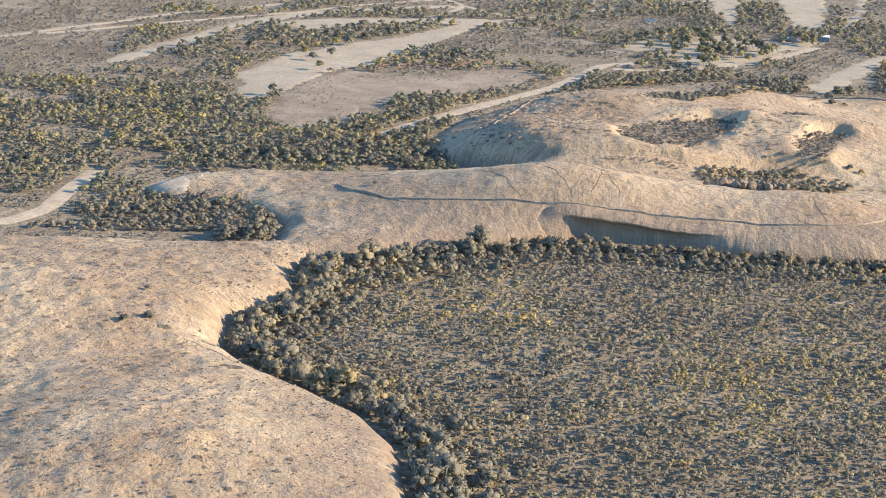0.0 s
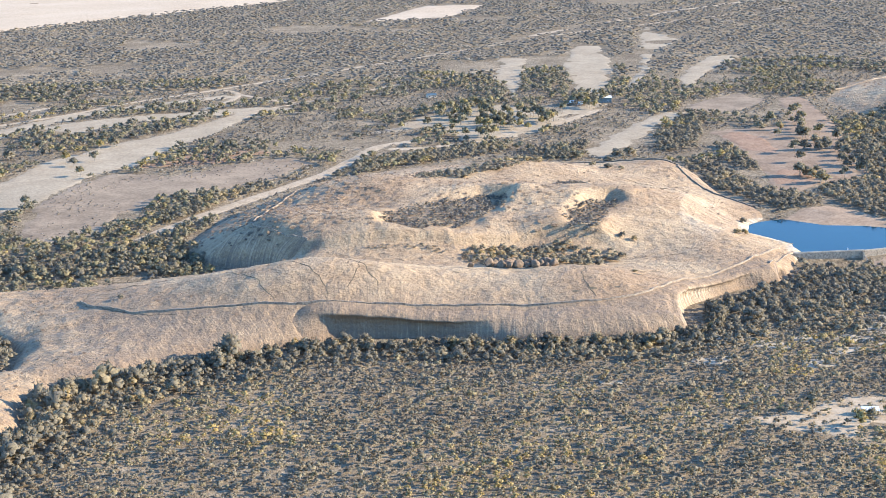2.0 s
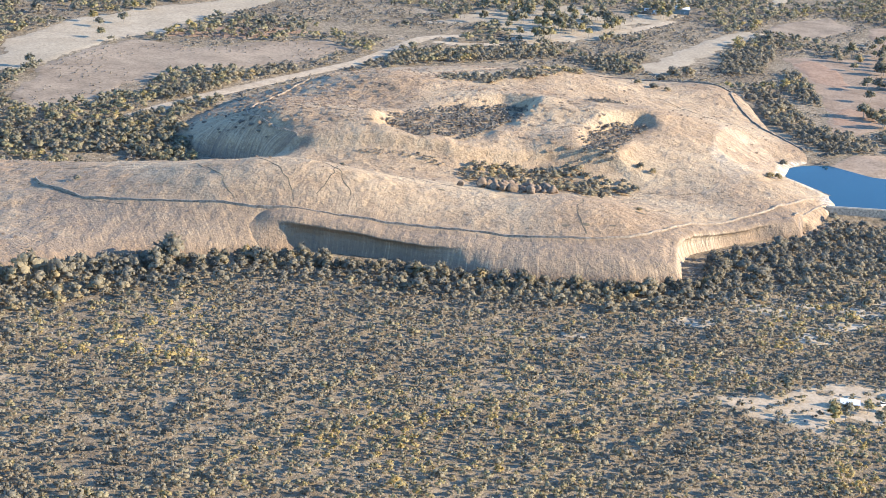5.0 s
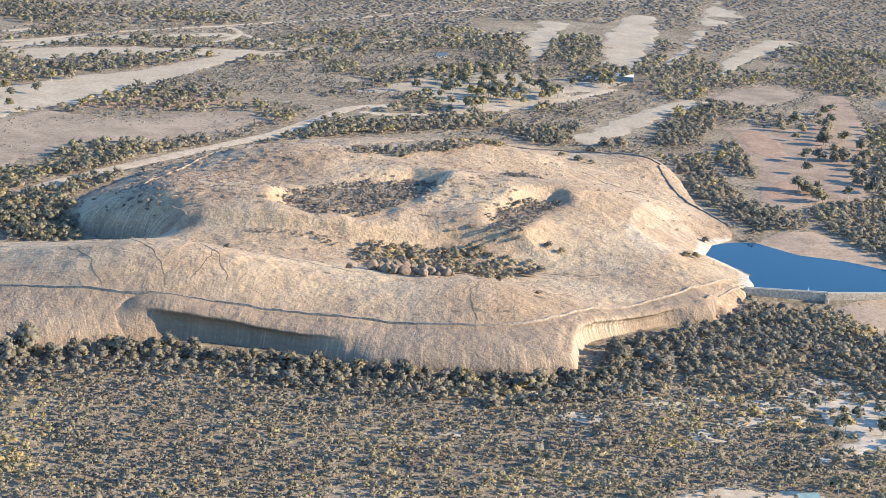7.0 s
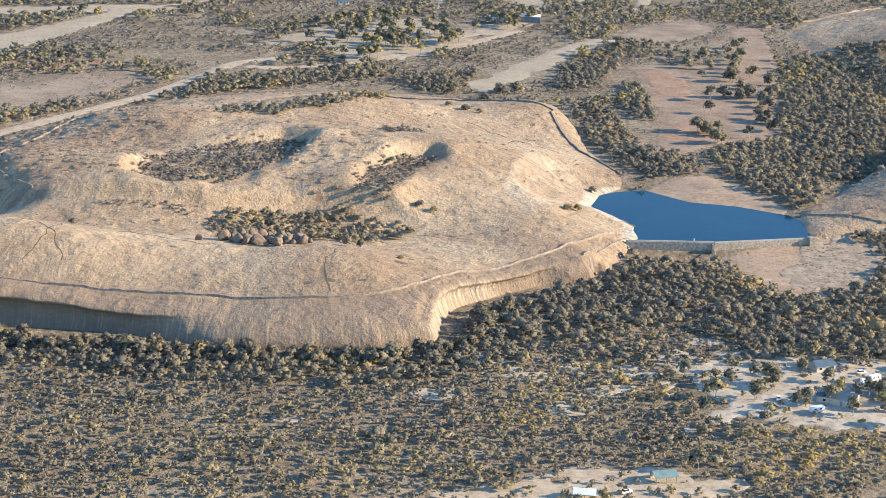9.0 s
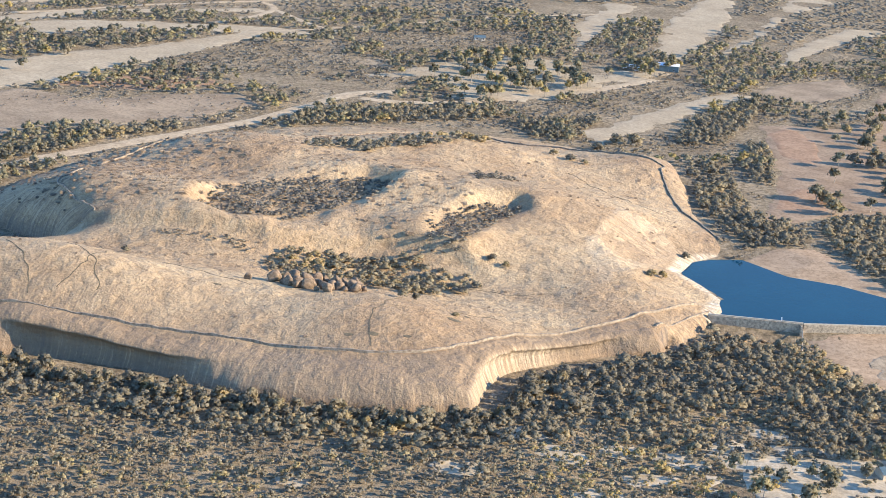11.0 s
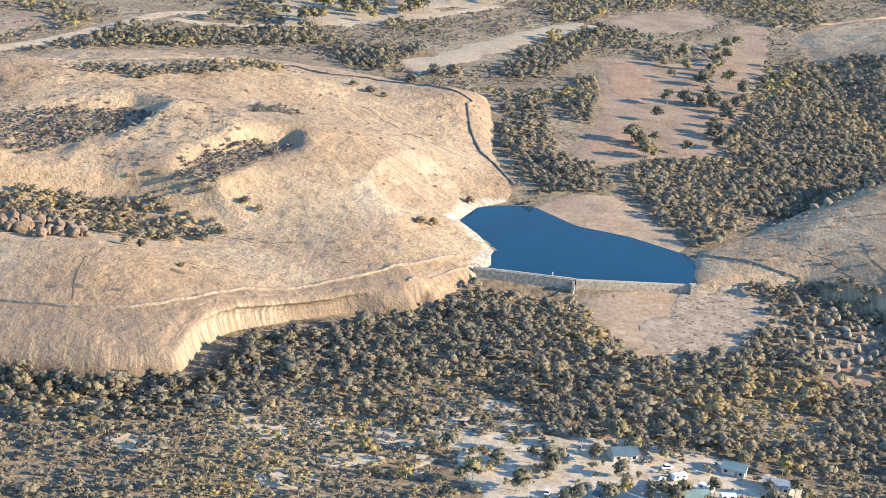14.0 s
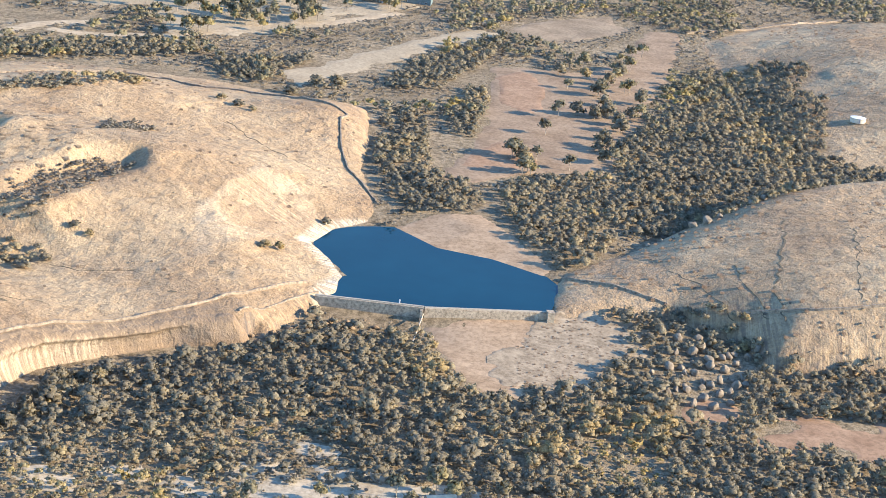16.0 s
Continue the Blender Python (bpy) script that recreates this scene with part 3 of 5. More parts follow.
FLATS = [
    [(-553, 400), (-491, 446), (-405, 492), (-378, 463), (-415, 399), (-465, 362), (-501, 340), (-536, 309)],
    [(-628, 301), (-611, 378), (-570, 453), (-520, 440), (-515, 328), (-555, 242), (-573, 180), (-609, 150), (-638, 200)],
    [(52, 680), (65, 738), (151, 811), (161, 749), (132, 698), (82, 661)],
]
for f in FLATS:
    patch("granite_pavement", f, M_LOWROCK, "low flat sheet of bare granite", "rock", wobble=12)
LIGHT_WOODS = [
    [(-85, 718), (-49, 785), (-18, 842), (-13, 785), (-44, 721), (-78, 674)],
    [(-230, 555), (-170, 640), (-122, 700), (-90, 690), (-100, 640), (-157, 559)],
    [(-300, 620), (-220, 760), (-140, 800), (-110, 740), (-200, 650)],
    [(-233, 609), (-218, 746), (-180, 767), (-147, 734), (-109, 736), (-78, 704), (-96, 631), (-137, 614), (-176, 569), (-209, 530)],
]
for f in LIGHT_WOODS:
    patch("picnic_ground", f, M_FAIR, "pale bare ground under open trees", "clearing", wobble=24)
SHORE = [(-24, 124), (0, 150), (28, 156), (50, 114), (66, 82), (60, 68), (34, 84), (1, 90)]
patch("shore", SHORE, M_SAND, "sandy bank beside the reservoir", "shore", wobble=2, step=2.5)
CAMP = [(-62, -200), (-32, -186), (16, -182), (60, -186), (95, -205), (80, -262), (0, -285), (-62, -268)]
patch("campground", CAMP, M_GRAVEL, "pale gravel campground clearing", "clearing", step=2.5, wobble=34)
TURNOUT = [(-197, -354), (-131, -322), (-78, -318), (-50, -335), (-110, -372), (-165, -378)]
patch("car_park", TURNOUT, M_TRACK, "pale dirt car park among trees", "clearing", step=2.5, wobble=22)
DIRT = [(147, -114), (151, -93), (167, -80), (183, -73), (230, -76), (240, -104), (196, -119), (182, -106), (162, -107)]
patch("dirt_yard", DIRT, M_RED, "bare orange dirt beside the boulders", "clearing", step=2, wobble=20)
APRON = [(2, -5), (59, 14), (75, 14), (50, -20), (44, -74), (53, -86), (25, -80), (8, -35)]
patch("dam_apron", APRON, M_SAND, "bare dry slope below the dam wall", "ground", step=3, wobble=4)
STONY = [(41, -74), (44, -26), (59, 6), (87, 22), (106, 9), (96, -28), (69, -72)]
patch("stony_ground", STONY, M_STONY, "grey stony ground below the dam", "ground", step=1.5, wobble=18, lift=0.3)
SANDS = [(-59, -184, 14), (-16, -190, 12), (-134, -207, 14), (-109, -197, 10), (-38, -158, 6), (-154, -185, 10), (-82, -201, 12), (-44, -197, 14), (-180, -230, 14), (-95, -225, 12), (-210, -200, 9), (-250, -260, 12), (-120, -250, 12)]
for x, y, r in SANDS:
    patch("sandy_patch", [(x + r * math.cos(a), y + 0.7 * r * math.sin(a)) for a in np.linspace(0, 2 * math.pi, 9)[:-1]], M_GRAVEL, "patch of white sand between trees", "ground", step=2.0, wobble=9)
KNOLL = [(116, -76), (128, -62), (146, -66), (143, -80), (130, -92), (116, -92)]
patch("trampled_ground", KNOLL, M_RED, "bare trampled dirt at the foot of boulders", "ground", step=2.5, wobble=4)
GLADE = [(-707, -29), (-693, -2), (-677, -37), (-674, -62), (-699, -54)]
patch("bare_patch", GLADE, M_TRACK, "bare sandy glade beside the granite", "ground", lift=0.3, step=3, wobble=4)
FIELD_W = [(-2600, 2000), (-842, 1890), (-299, 2380), (153, 2540), (560, 2700), (1500, 3300), (2500, 4900), (-2600, 4900)]
patch("field", FIELD_W, M_CROP, "bare pale stubble field", "field", step=30, wobble=12, lift=0.5)
FIELD_B = [(-200, 1864), (-63, 2136), (47, 2120), (-60, 1879)]
patch("field", FIELD_B, M_CROP, "bare pale stubble field", "field", step=10, lift=0.4)

TRACKS = [
    ([(-939, 565), (-892, 631), (-841, 691), (-774, 792), (-665, 902)], 12, "orange dirt road beyond the fairway"),
    ([(-535, 150), (-492, 231), (-447, 292), (-410, 350), (-369, 407), (-335, 478), (-308, 540), (-270, 560)], 15, "pale dirt track round the outcrop"),
    ([(-300, 520), (-277, 512), (-215, 534), (-173, 575), (-142, 629), (-99, 640), (-40, 720)], 13, "pale dirt track through open trees"),
    ([(-900, 600), (-639, 836), (-565, 935), (-461, 1021), (-285, 1183), (-212, 1260), (100, 1560), (700, 1960)], 10, "straight dirt road through scrub"),
    ([(-485, 836), (-450, 913), (-439, 965), (-449, 1004), (-470, 1014)], 9, "dirt track branching from the road"),
    ([(-439, 965), (-392, 882), (-353, 843)], 9, "dirt track branching from the road"),
    ([(-440, 800), (-330, 900), (-230, 1010), (-60, 1150)], 7, "narrow dirt track through scrub"),
    ([(-32, 1448), (145, 1669), (366, 1881), (712, 2184), (1100, 2500)], 16, "distant pale road across the plain"),
    ([(-860, -178), (-786, -150), (-765, -110), (-760, -50), (-750, 10)], 15, "pale dirt track beside the granite"),
]
for line, width, label in TRACKS:
    strip("track", line, width, M_TRACK, label, "track", lift=0.2)

# ---- water and dam ----
LAKE_OUT = [(-66, 86), (-56, 118), (-38, 130), (-16, 134), (8, 106), (38, 96), (65, 76), (70, 56), (62, 12.2), (0, 0.8), (-50, 4), (-44, 40)]
bm = bmesh.new()
bm.faces.new([bm.verts.new((x * K, y * K, 9.9 * K)) for x, y in LAKE_OUT])
bmesh.ops.triangulate(bm, faces=bm.faces[:])
me = bpy.data.meshes.new("water")
bm.to_mesh(me)
me.materials.append(M_WATER)
tagged(new("water", me), "still dark blue reservoir water", "water", kind="structure")


# ---- trees ----
def ball_points():
    """The twelve corners of an icosahedron, lowest last, and its faces without the five lowest."""
    v = [(0, 0, 1)]
    for k in range(5):
        v.append((0.894 * math.cos(1.2566 * k), 0.894 * math.sin(1.2566 * k), 0.447))
    for k in range(5):
        v.append((0.894 * math.cos(1.2566 * k + 0.628), 0.894 * math.sin(1.2566 * k + 0.628), -0.447))
    f = []
    for k in range(5):
        n = (k + 1) % 5
        f += [(0, 1 + k, 1 + n), (1 + k, 6 + k, 1 + n), (1 + n, 6 + k, 6 + n)]
    return np.array(v), np.array(f)


BALL_V, BALL_F = ball_points()


def crown_template(rng, puffs, sprays, radius, height, low=0.5, top=0.84, spray=0.1):
    """A crown as uneven leafy clumps with loose sprays standing out of them: corners, the way each faces, triangles."""
    vs, ws, fs, n = [], [], [], 0
    mid = np.array([0, 0, height * 0.35])
    for k in range(puffs):
        a = 2.4 * k + rng.uniform(-0.5, 0.5)
        r = radius * 0.66 * math.sqrt((k + rng.uniform(0, 0.6)) / puffs) if puffs > 1 else 0
        up = height * (top - (top - low) * min(1, r / (0.66 * radius)) ** 2 * rng.uniform(0.6, 1.3) - 0.1 * rng.uniform(0, 1))
        pr = radius * rng.uniform(0.3, 0.46)
        c = np.array([r * math.cos(a), r * math.sin(a), up - pr * 0.5])
        turn = rng.uniform(0, 6.28)
        rot = np.array([[math.cos(turn), -math.sin(turn), 0], [math.sin(turn), math.cos(turn), 0], [0, 0, 1]])
        d = BALL_V @ rot.T
        p = c + d * (pr * rng.uniform(0.75, 1.2, (len(d), 1))) * np.array([1, 1, 0.7])
        w = 0.75 * d + 0.75 * (p - mid) / radius + np.array([0, 0, 0.3]) + rng.normal(size=d.shape) * 0.1
        vs.append(p), ws.append(w), fs.append(BALL_F + n)
        n += len(p)
        for _ in range(sprays):
            d = rng.normal(size=3)
            d /= np.linalg.norm(d)
            d[2] = abs(d[2]) if d[2] < -0.3 else d[2]
            q = c + d * pr * rng.uniform(0.85, 1.2) * np.array([1, 1, 0.75])
            t = rng.normal(size=(3, 3)) * spray * radius * 2
            vs.append(q + t), ws.append(np.tile(d + np.array([0, 0, 0.5]), (3, 1)) + rng.normal(size=(3, 3)) * 0.2), fs.append(np.array([[n, n + 1, n + 2]]))
            n += 3
    w = np.concatenate(ws)
    return np.concatenate(vs), w / np.linalg.norm(w, axis=1)[:, None], np.concatenate(fs)


def trunk_quads(rng, height, lean=0.12, r0=0.22):
    """A tapered trunk with three limbs."""
    q = []
    def limb(a, b, ra, rb):
        a, b = np.array(a, float), np.array(b, float)
        ring = [(math.cos(t), math.sin(t)) for t in (0, math.pi / 2, math.pi, 3 * math.pi / 2)]
        for i in range(4):
            c, s = ring[i], ring[(i + 1) % 4]
            q.append([a + np.array([c[0], c[1], 0]) * ra, a + np.array([s[0], s[1], 0]) * ra, b + np.array([s[0], s[1], 0]) * rb, b + np.array([c[0], c[1], 0]) * rb])
    fork = np.array([rng.uniform(-lean, lean) * height, rng.uniform(-lean, lean) * height, height * 0.42])
    limb((0, 0, -0.5), fork, r0, r0 * 0.7)
    for k in range(3):
        a = rng.uniform(0, 6.3)
        limb(fork, fork + np.array([math.cos(a) * height * 0.2, math.sin(a) * height * 0.2, height * 0.33]), r0 * 0.6, r0 * 0.25)
    return np.array(q)


def quads_to_mesh(name, quads, material):
    v = quads.reshape(-1, 3)
    return mesh_from(name, v, np.arange(len(v)).reshape(-1, 4), material, False, [("tint", np.zeros(len(v)))])


def spread(spots, templates, name, material, label, category, rng):
    """Many crowns joined into one mesh. spots: x, y, z, width scale, height scale."""
    vs, fs, tint, ways, n = [], [], [], [], 0
    pick = rng.integers(0, len(templates), len(spots))
    for k, (tv, tw, tf) in enumerate(templates):
        s = spots[pick == k]
        if not len(s):
            continue
        a = rng.uniform(0, 2 * math.pi, len(s))
        c, sn = np.cos(a)[:, None], np.sin(a)[:, None]
        w, h = s[:, 3][:, None], s[:, 4][:, None]
        x = (tv[None, :, 0] * c - tv[None, :, 1] * sn) * w + s[:, 0][:, None]
        y = (tv[None, :, 0] * sn + tv[None, :, 1] * c) * w + s[:, 1][:, None]
        z = tv[None, :, 2] * h + s[:, 2][:, None]
        vs.append(np.stack([x, y, z], -1).reshape(-1, 3))
        ways.append(np.stack([tw[None, :, 0] * c - tw[None, :, 1] * sn, tw[None, :, 0] * sn + tw[None, :, 1] * c, tw[None, :, 2] + 0 * c], -1).reshape(-1, 3))
        fs.append((tf[None] + (n + len(tv) * np.arange(len(s)))[:, None, None]).reshape(-1, tf.shape[1]))
        n += len(tv) * len(s)
        tint.append(np.repeat(np.clip(0.55 * rng.random(len(s)) + 1.3 * value_noise(s[:, 0], s[:, 1], 45, 3) - 0.42, 0.003, 1), len(tv)))
    ob = new(name, mesh_from(name, np.concatenate(vs), np.concatenate(fs), material, True, [("tint", np.concatenate(tint))], np.concatenate(ways)))
    return tagged(ob, label, category, kind="stuff")


rng = np.random.default_rng(11)
TREE_T = [crown_template(rng, 6, 7, 0.5, 1.0, spray=0.075) for _ in range(10)]
OPEN_T = [crown_template(rng, 4, 8, 0.5, 1.0, 0.5, 0.9, 0.085) for _ in range(10)]
SHRUB_T = [crown_template(rng, 3, 5, 0.5, 0.9) for _ in range(8)]
FAR_T = [crown_template(rng, 2, 1, 0.5, 1.0) for _ in range(8)]
TUFT_T = [crown_template(rng, 1, 0, 0.8, 0.8) for _ in range(6)]
BARE = FAIRWAYS + FLATS + [KNOLL, GLADE, PADDOCK, SHORE, DIRT, APRON, STONY, FIELD_W, FIELD_B, LAKE]
THICK = [
    [(196, 594), (226, 594), (264, 630), (295, 604), (272, 522), (288, 495), (272, 413), (253, 337), (230, 316), (192, 394)],      # dense stands of trees north and east of the outcrop
    [(-369, 402), (-362, 433), (-296, 472), (-226, 522), (-181, 507), (-197, 467), (-256, 440), (-322, 410), (-362, 380)],
    [(-178, 468), (-141, 498), (-98, 517), (-105, 454), (-122, 425), (-155, 428)],
    [(-41, 445), (-26, 518), (0, 591), (50, 664), (48, 621), (23, 522), (-7, 447)],
    [(21, 465), (43, 445), (40, 378), (28, 331), (8, 327), (8, 390)],
    [(-36, 373), (-12, 383), (-5, 314), (-3, 230), (18, 228), (31, 180), (15, 138), (-8, 139), (-22, 158), (-28, 195), (-38, 236), (-40, 289)],
    [(39, 222), (81, 251), (129, 363), (176, 476), (204, 602), (284, 624), (277, 481), (287, 423), (312, 396), (330, 343), (240, 215), (182, 170), (149, 156), (107, 140), (92, 95), (80, 78), (66, 82), (48, 123)],
    [(-522, 239), (-491, 299), (-439, 368), (-411, 365), (-450, 312), (-487, 253), (-491, 203), (-508, 168)],
    [(-786, -156), (-732, -146), (-747, -101), (-727, -58), (-674, -64), (-637, -73), (-607, -106), (-602, -149), (-675, -158)],
    [(-687, 53), (-635, 58), (-569, 59), (-516, 51), (-481, 63), (-489, 112), (-525, 160), (-562, 116), (-597, 94), (-638, 97)],
]


KNOLL_WOOD = [(99, -12), (104, 20), (133, 32), (159, 17), (160, -6), (158, -30), (152, -60), (128, -66), (109, -62), (94, -60)]
EAST_B = [(130, -12, 8), (123, -55, 6), (124, -71, 6), (129, -64, 7), (133, -73, 9), (137, -19, 8), (144, -28, 7), (147, -45, 6), (108, -39, 5), (91, -31, 4), (124, 3, 6), (135, 4, 6), (113, -61, 5), (140, -41, 6), (157, -11, 6), (162, -6, 6), (130, -50, 7), (123, -30, 6), (141, -66, 5), (118, -66, 4), (150, -20, 6), (138, -56, 6), (137, 152, 6), (147, 150, 7), (155, 152, 8), (163, 160, 5), (184, 182, 7), (192, 186, 5), (128, 130, 3), (134, 128, 3), (141, 136, 3.5), (120, 122, 3), (98, -22, 4), (84, -50, 4)]
OLIVE = [[(64, -167), (66, -134), (78, -122), (100, -122), (105, -140), (100, -167)], [(-71, -166), (-69, -147), (-50, -134), (-29, -152), (-19, -171), (-36, -189)]]
DAMFRONT = [(-62, -12), (-52, 8), (75, 24), (100, 20), (60, -5), (10, -20)]


def jitter(x0, x1, y0, y1, step):
    xs, ys = np.meshgrid(np.arange(x0, x1, step), np.arange(y0, y1, step))
    xs, ys = xs.ravel(), ys.ravel()
    return xs + rng.uniform(-0.48, 0.48, xs.size) * step, ys + rng.uniform(-0.48, 0.48, xs.size) * step


def in_any(polys, x, y, margin=0.0):
    ok = np.zeros(x.shape, bool)
    for p in polys:
        ok |= inside_distance(p, x, y) > margin
    return ok


def on_soil(x, y, margin=3.0):
    ok = (inside_distance(OUTCROP, x, y) < -margin) & (inside_distance(EAST_TOP, x, y) < 6)
    ok &= (inside_distance(EAST_ROCK, x, y) < 2) | in_any(THICK, x, y)
    ok &= ~in_any(BARE, x, y, -1.5)
    for line, width, _ in TRACKS:
        ok &= line_distance(line, x, y) > width / 2 + 1.5
    return ok


def spots(x, y, w0, w1, ratio0, ratio1, sink=0.12):
    w = rng.uniform(w0, w1, len(x))
    h = w * rng.uniform(ratio0, ratio1, len(x))
    return np.c_[x, y, land_z(x, y) - sink * h, w, h]


def single(proto, x, y, w, h, tilt=0.0):
    """One tree of its own, copied from a pattern tree."""
    z = float(land_z(x, y)[0])
    ob = copy_thing(proto, pose(x * K, y * K, z * K, rng.uniform(-tilt, tilt), rng.uniform(-tilt, tilt), rng.uniform(0, 360)))
    ob.scale = (w, w, h)
    return ob


def pattern_tree(name, material, label, category, group, puffs, leaves, leaf, radius=0.5, low=0.45):
    """A pattern tree of height 1: trunk with limbs, and a crown."""
    root = tagged(new(name), label, category, group)
    v, w, f = crown_template(rng, puffs, leaves, radius, 1.0, low, 0.92, leaf)
    crown = mesh_from("crown", v / K, f, material, True, [("tint", np.zeros(len(v)))], w)
    for me in (quads_to_mesh("trunk", trunk_quads(rng, 0.75, 0.08, 0.03) / K, M_BARK), crown):
        new(me.name.split(".")[0], me).parent = root
    root.matrix_world = pose(0, 0, -60)
    return root


# woodland below the cliff, thinning out to the south and east
SOUTH = [(-700, -640), (-600, -650), (-300, -630), (-60, -440), (40, -270), (240, -190), (420, -180)]


def thinned(x, y, share=0.25):
    return (y > np.interp(x, [p[0] for p in SOUTH], [p[1] for p in SOUTH])) | (rng.random(x.size) < share)


x, y = jitter(-640, 420, -640, 60, 5.4)
dens = value_noise(x, y, 55)
edge = -inside_distance(OUTCROP, x, y)
close = (edge < 34 + 30 * value_noise(x, y, 40)) | (x > -150 - 0.5 * (y + 100)) & (y > -190)
keep = on_soil(x, y, 5) & (inside_distance(DAMFRONT, x, y) < 0) & (inside_distance(KNOLL_WOOD, x, y) < 0) & ~((x > -186) & (x < -90) & (edge < 9)) & ((y < 10) | (x > 70)) & ~in_any(THICK, x, y) & (inside_distance(OUTCROP, x, y) < -1) & (rng.random(x.size) < np.where(in_any([CAMP, TURNOUT], x, y), 0.26, np.where(close, 0.96, 0.55 + 0.75 * dens))) & thinned(x, y)
x, y, close, edge = x[keep], y[keep], close[keep], edge[keep]
wood = spots(x, y, 3.2, 6.6, 0.7, 1.02)
close &= ~in_any(OLIVE, x, y)
wood[in_any(OLIVE, x, y), 4] *= 0.8
wood[~close, 3:5] *= 0.88
wood[close, 3] *= 1.18
wood[close, 4] *= 1.3
big = rng.random(len(wood)) < 0.12
wood[big, 3] *= 1.5
wood[big, 4] *= 1.5
wood[(edge < 24) & (x < -470), 4] *= 1.75
wood[(edge < 24) & (x < -470), 3] *= 1.45
near = close & (edge < 22) & (x > -480) & (x < -100)
first = np.flatnonzero(near & (wood[:, 3] > 5))[:170]
rest = np.ones(len(wood), bool)
rest[first] = False


def stems(spots, name, label):
    """Thin pale trunks, leaning a little, under joined crowns."""
    n = len(spots)
    a = rng.uniform(0, 2 * math.pi, n)
    lean = rng.uniform(0, 0.14, n) * spots[:, 4]
    top = np.stack([spots[:, 0] + np.cos(a) * lean, spots[:, 1] + np.sin(a) * lean, spots[:, 2] + spots[:, 4] * 0.72], 1)
    foot = spots[:, :3] - np.array([0, 0, 0.4])
    quads = []
    for k in range(3):
        b, c = 2.094 * k, 2.094 * (k + 1)
        o1, o2 = np.array([math.cos(b), math.sin(b), 0]), np.array([math.cos(c), math.sin(c), 0])
        quads.append(np.stack([foot + o1 * 0.17, foot + o2 * 0.17, top + o2 * 0.07, top + o1 * 0.07], 1))
    ob = new(name, quads_to_mesh(name, np.concatenate(quads), M_BARK))
    return tagged(ob, label, "tree trunks", kind="stuff")


spread(wood[rest & close], TREE_T, "woodland", M_LEAF, "dense grey-green gum trees at the cliff foot", "woodland", rng)
spread(wood[rest & ~close], OPEN_T, "open_woodland", M_OPEN, "open olive and yellowish woodland on sandy soil", "woodland", rng)
stems(wood[rest & ~close], "open_woodland_trunks", "thin pale trunks of the open woodland")
x, y = jitter(-620, 420, -620, 0, 5.0)
keep = on_soil(x, y, 2) & (rng.random(x.size) < np.where(in_any([CAMP, TURNOUT], x, y), 0.08, 0.62)) & thinned(x, y)
spread(spots(x[keep], y[keep], 1.5, 3.6, 0.6, 1.0), TUFT_T, "undergrowth", M_SCRUB, "low grey undergrowth between the trees", "shrub", rng)

GUMS = [pattern_tree("gum_tree", M_LEAF, "grey-green gum tree with rounded leafy crown", "tree", "gum trees", 12, 10, 0.09) for _ in range(4)]
for k in first:
    single(GUMS[k % 4], wood[k, 0], wood[k, 1], wood[k, 3] * K, wood[k, 4] * K, 3)
TALL = [pattern_tree("tall_gum_tree", M_DRY, "tall olive gum tree with pale trunk and open crown", "tree", "tall gum trees", 8, 14, 0.085, 0.46, 0.62) for _ in range(4)]
# trees in the campground, on the fairways and among the picnic ground
n = 0
for poly, count in ((CAMP, 50), (TURNOUT, 6), (LIGHT_WOODS[0], 16), (LIGHT_WOODS[1], 16), (LIGHT_WOODS[2], 20), (LIGHT_WOODS[3], 60)):
    p = np.array(poly, float)
    for _ in range(count):
        while True:
            q = rng.uniform(p.min(0), p.max(0))
            if inside_distance(poly, q[:1], q[1:])[0] > 0:
                break
        s = rng.uniform(6.5, 10.5) if q[1] < 0 else rng.uniform(9, 14)
        single(TALL[n % 4], q[0], q[1], s * rng.uniform(0.8, 1.0) * K, s * 1.1 * K, 4)
        n += 1
FAIR_TREES = [(73, 359), (65, 292), (83, 406), (93, 496), (99, 420), (109, 416), (120, 500), (90, 537), (111, 566), (115, 295), (84, 271), (104, 263), (54, 249), (69, 247)] + [(112, 360), (120, 450), (126, 520), (140, 560), (150, 620), (165, 640), (118, 480), (135, 500), (114, 336), (127, 384), (110, 300), (118, 420), (-599, 444), (-636, 300), (-600, 560), (-588, 590), (-575, 605), (-560, 660), (-530, 690), (-520, 720), (-500, 745), (-470, 770), (-592, 520), (-610, 500)] + [(-678, 544), (-645, 572), (-600, 660), (-564, 727), (-618, 522), (-587, 645)]
FAIR_TREES += [(rng.uniform(105, 150), rng.uniform(270, 640)) for _ in range(24)] + [(rng.uniform(44, 60), rng.uniform(225, 300)) for _ in range(6)]
FAIR_TREES = [q for q in FAIR_TREES if q[0] < 0 or inside_distance(PADDOCK, np.array([q[0]]), np.array([q[1]]))[0] > -4]
for k, (x, y) in enumerate(FAIR_TREES):
    s = rng.uniform(9.0, 13.5)
    single((TALL + GUMS)[k % 8], x + rng.uniform(-2, 2), y + rng.uniform(-4, 4), s * K, s * rng.uniform(0.85, 1.15) * K, 3)

# thick stands
x, y = jitter(-800, 340, -180, 680, 6.4)
keep = in_any(THICK, x, y) & (on_soil(x, y, -60) | (inside_distance(THICK[0], x, y) > 0)) & (rng.random(x.size) < 0.92)
x, y = x[keep], y[keep]
spread(spots(x, y, 5.2, 9.5, 0.75, 1.05), TREE_T, "thick_stand", M_LEAF, "thick stand of dark grey-green trees", "woodland", rng)

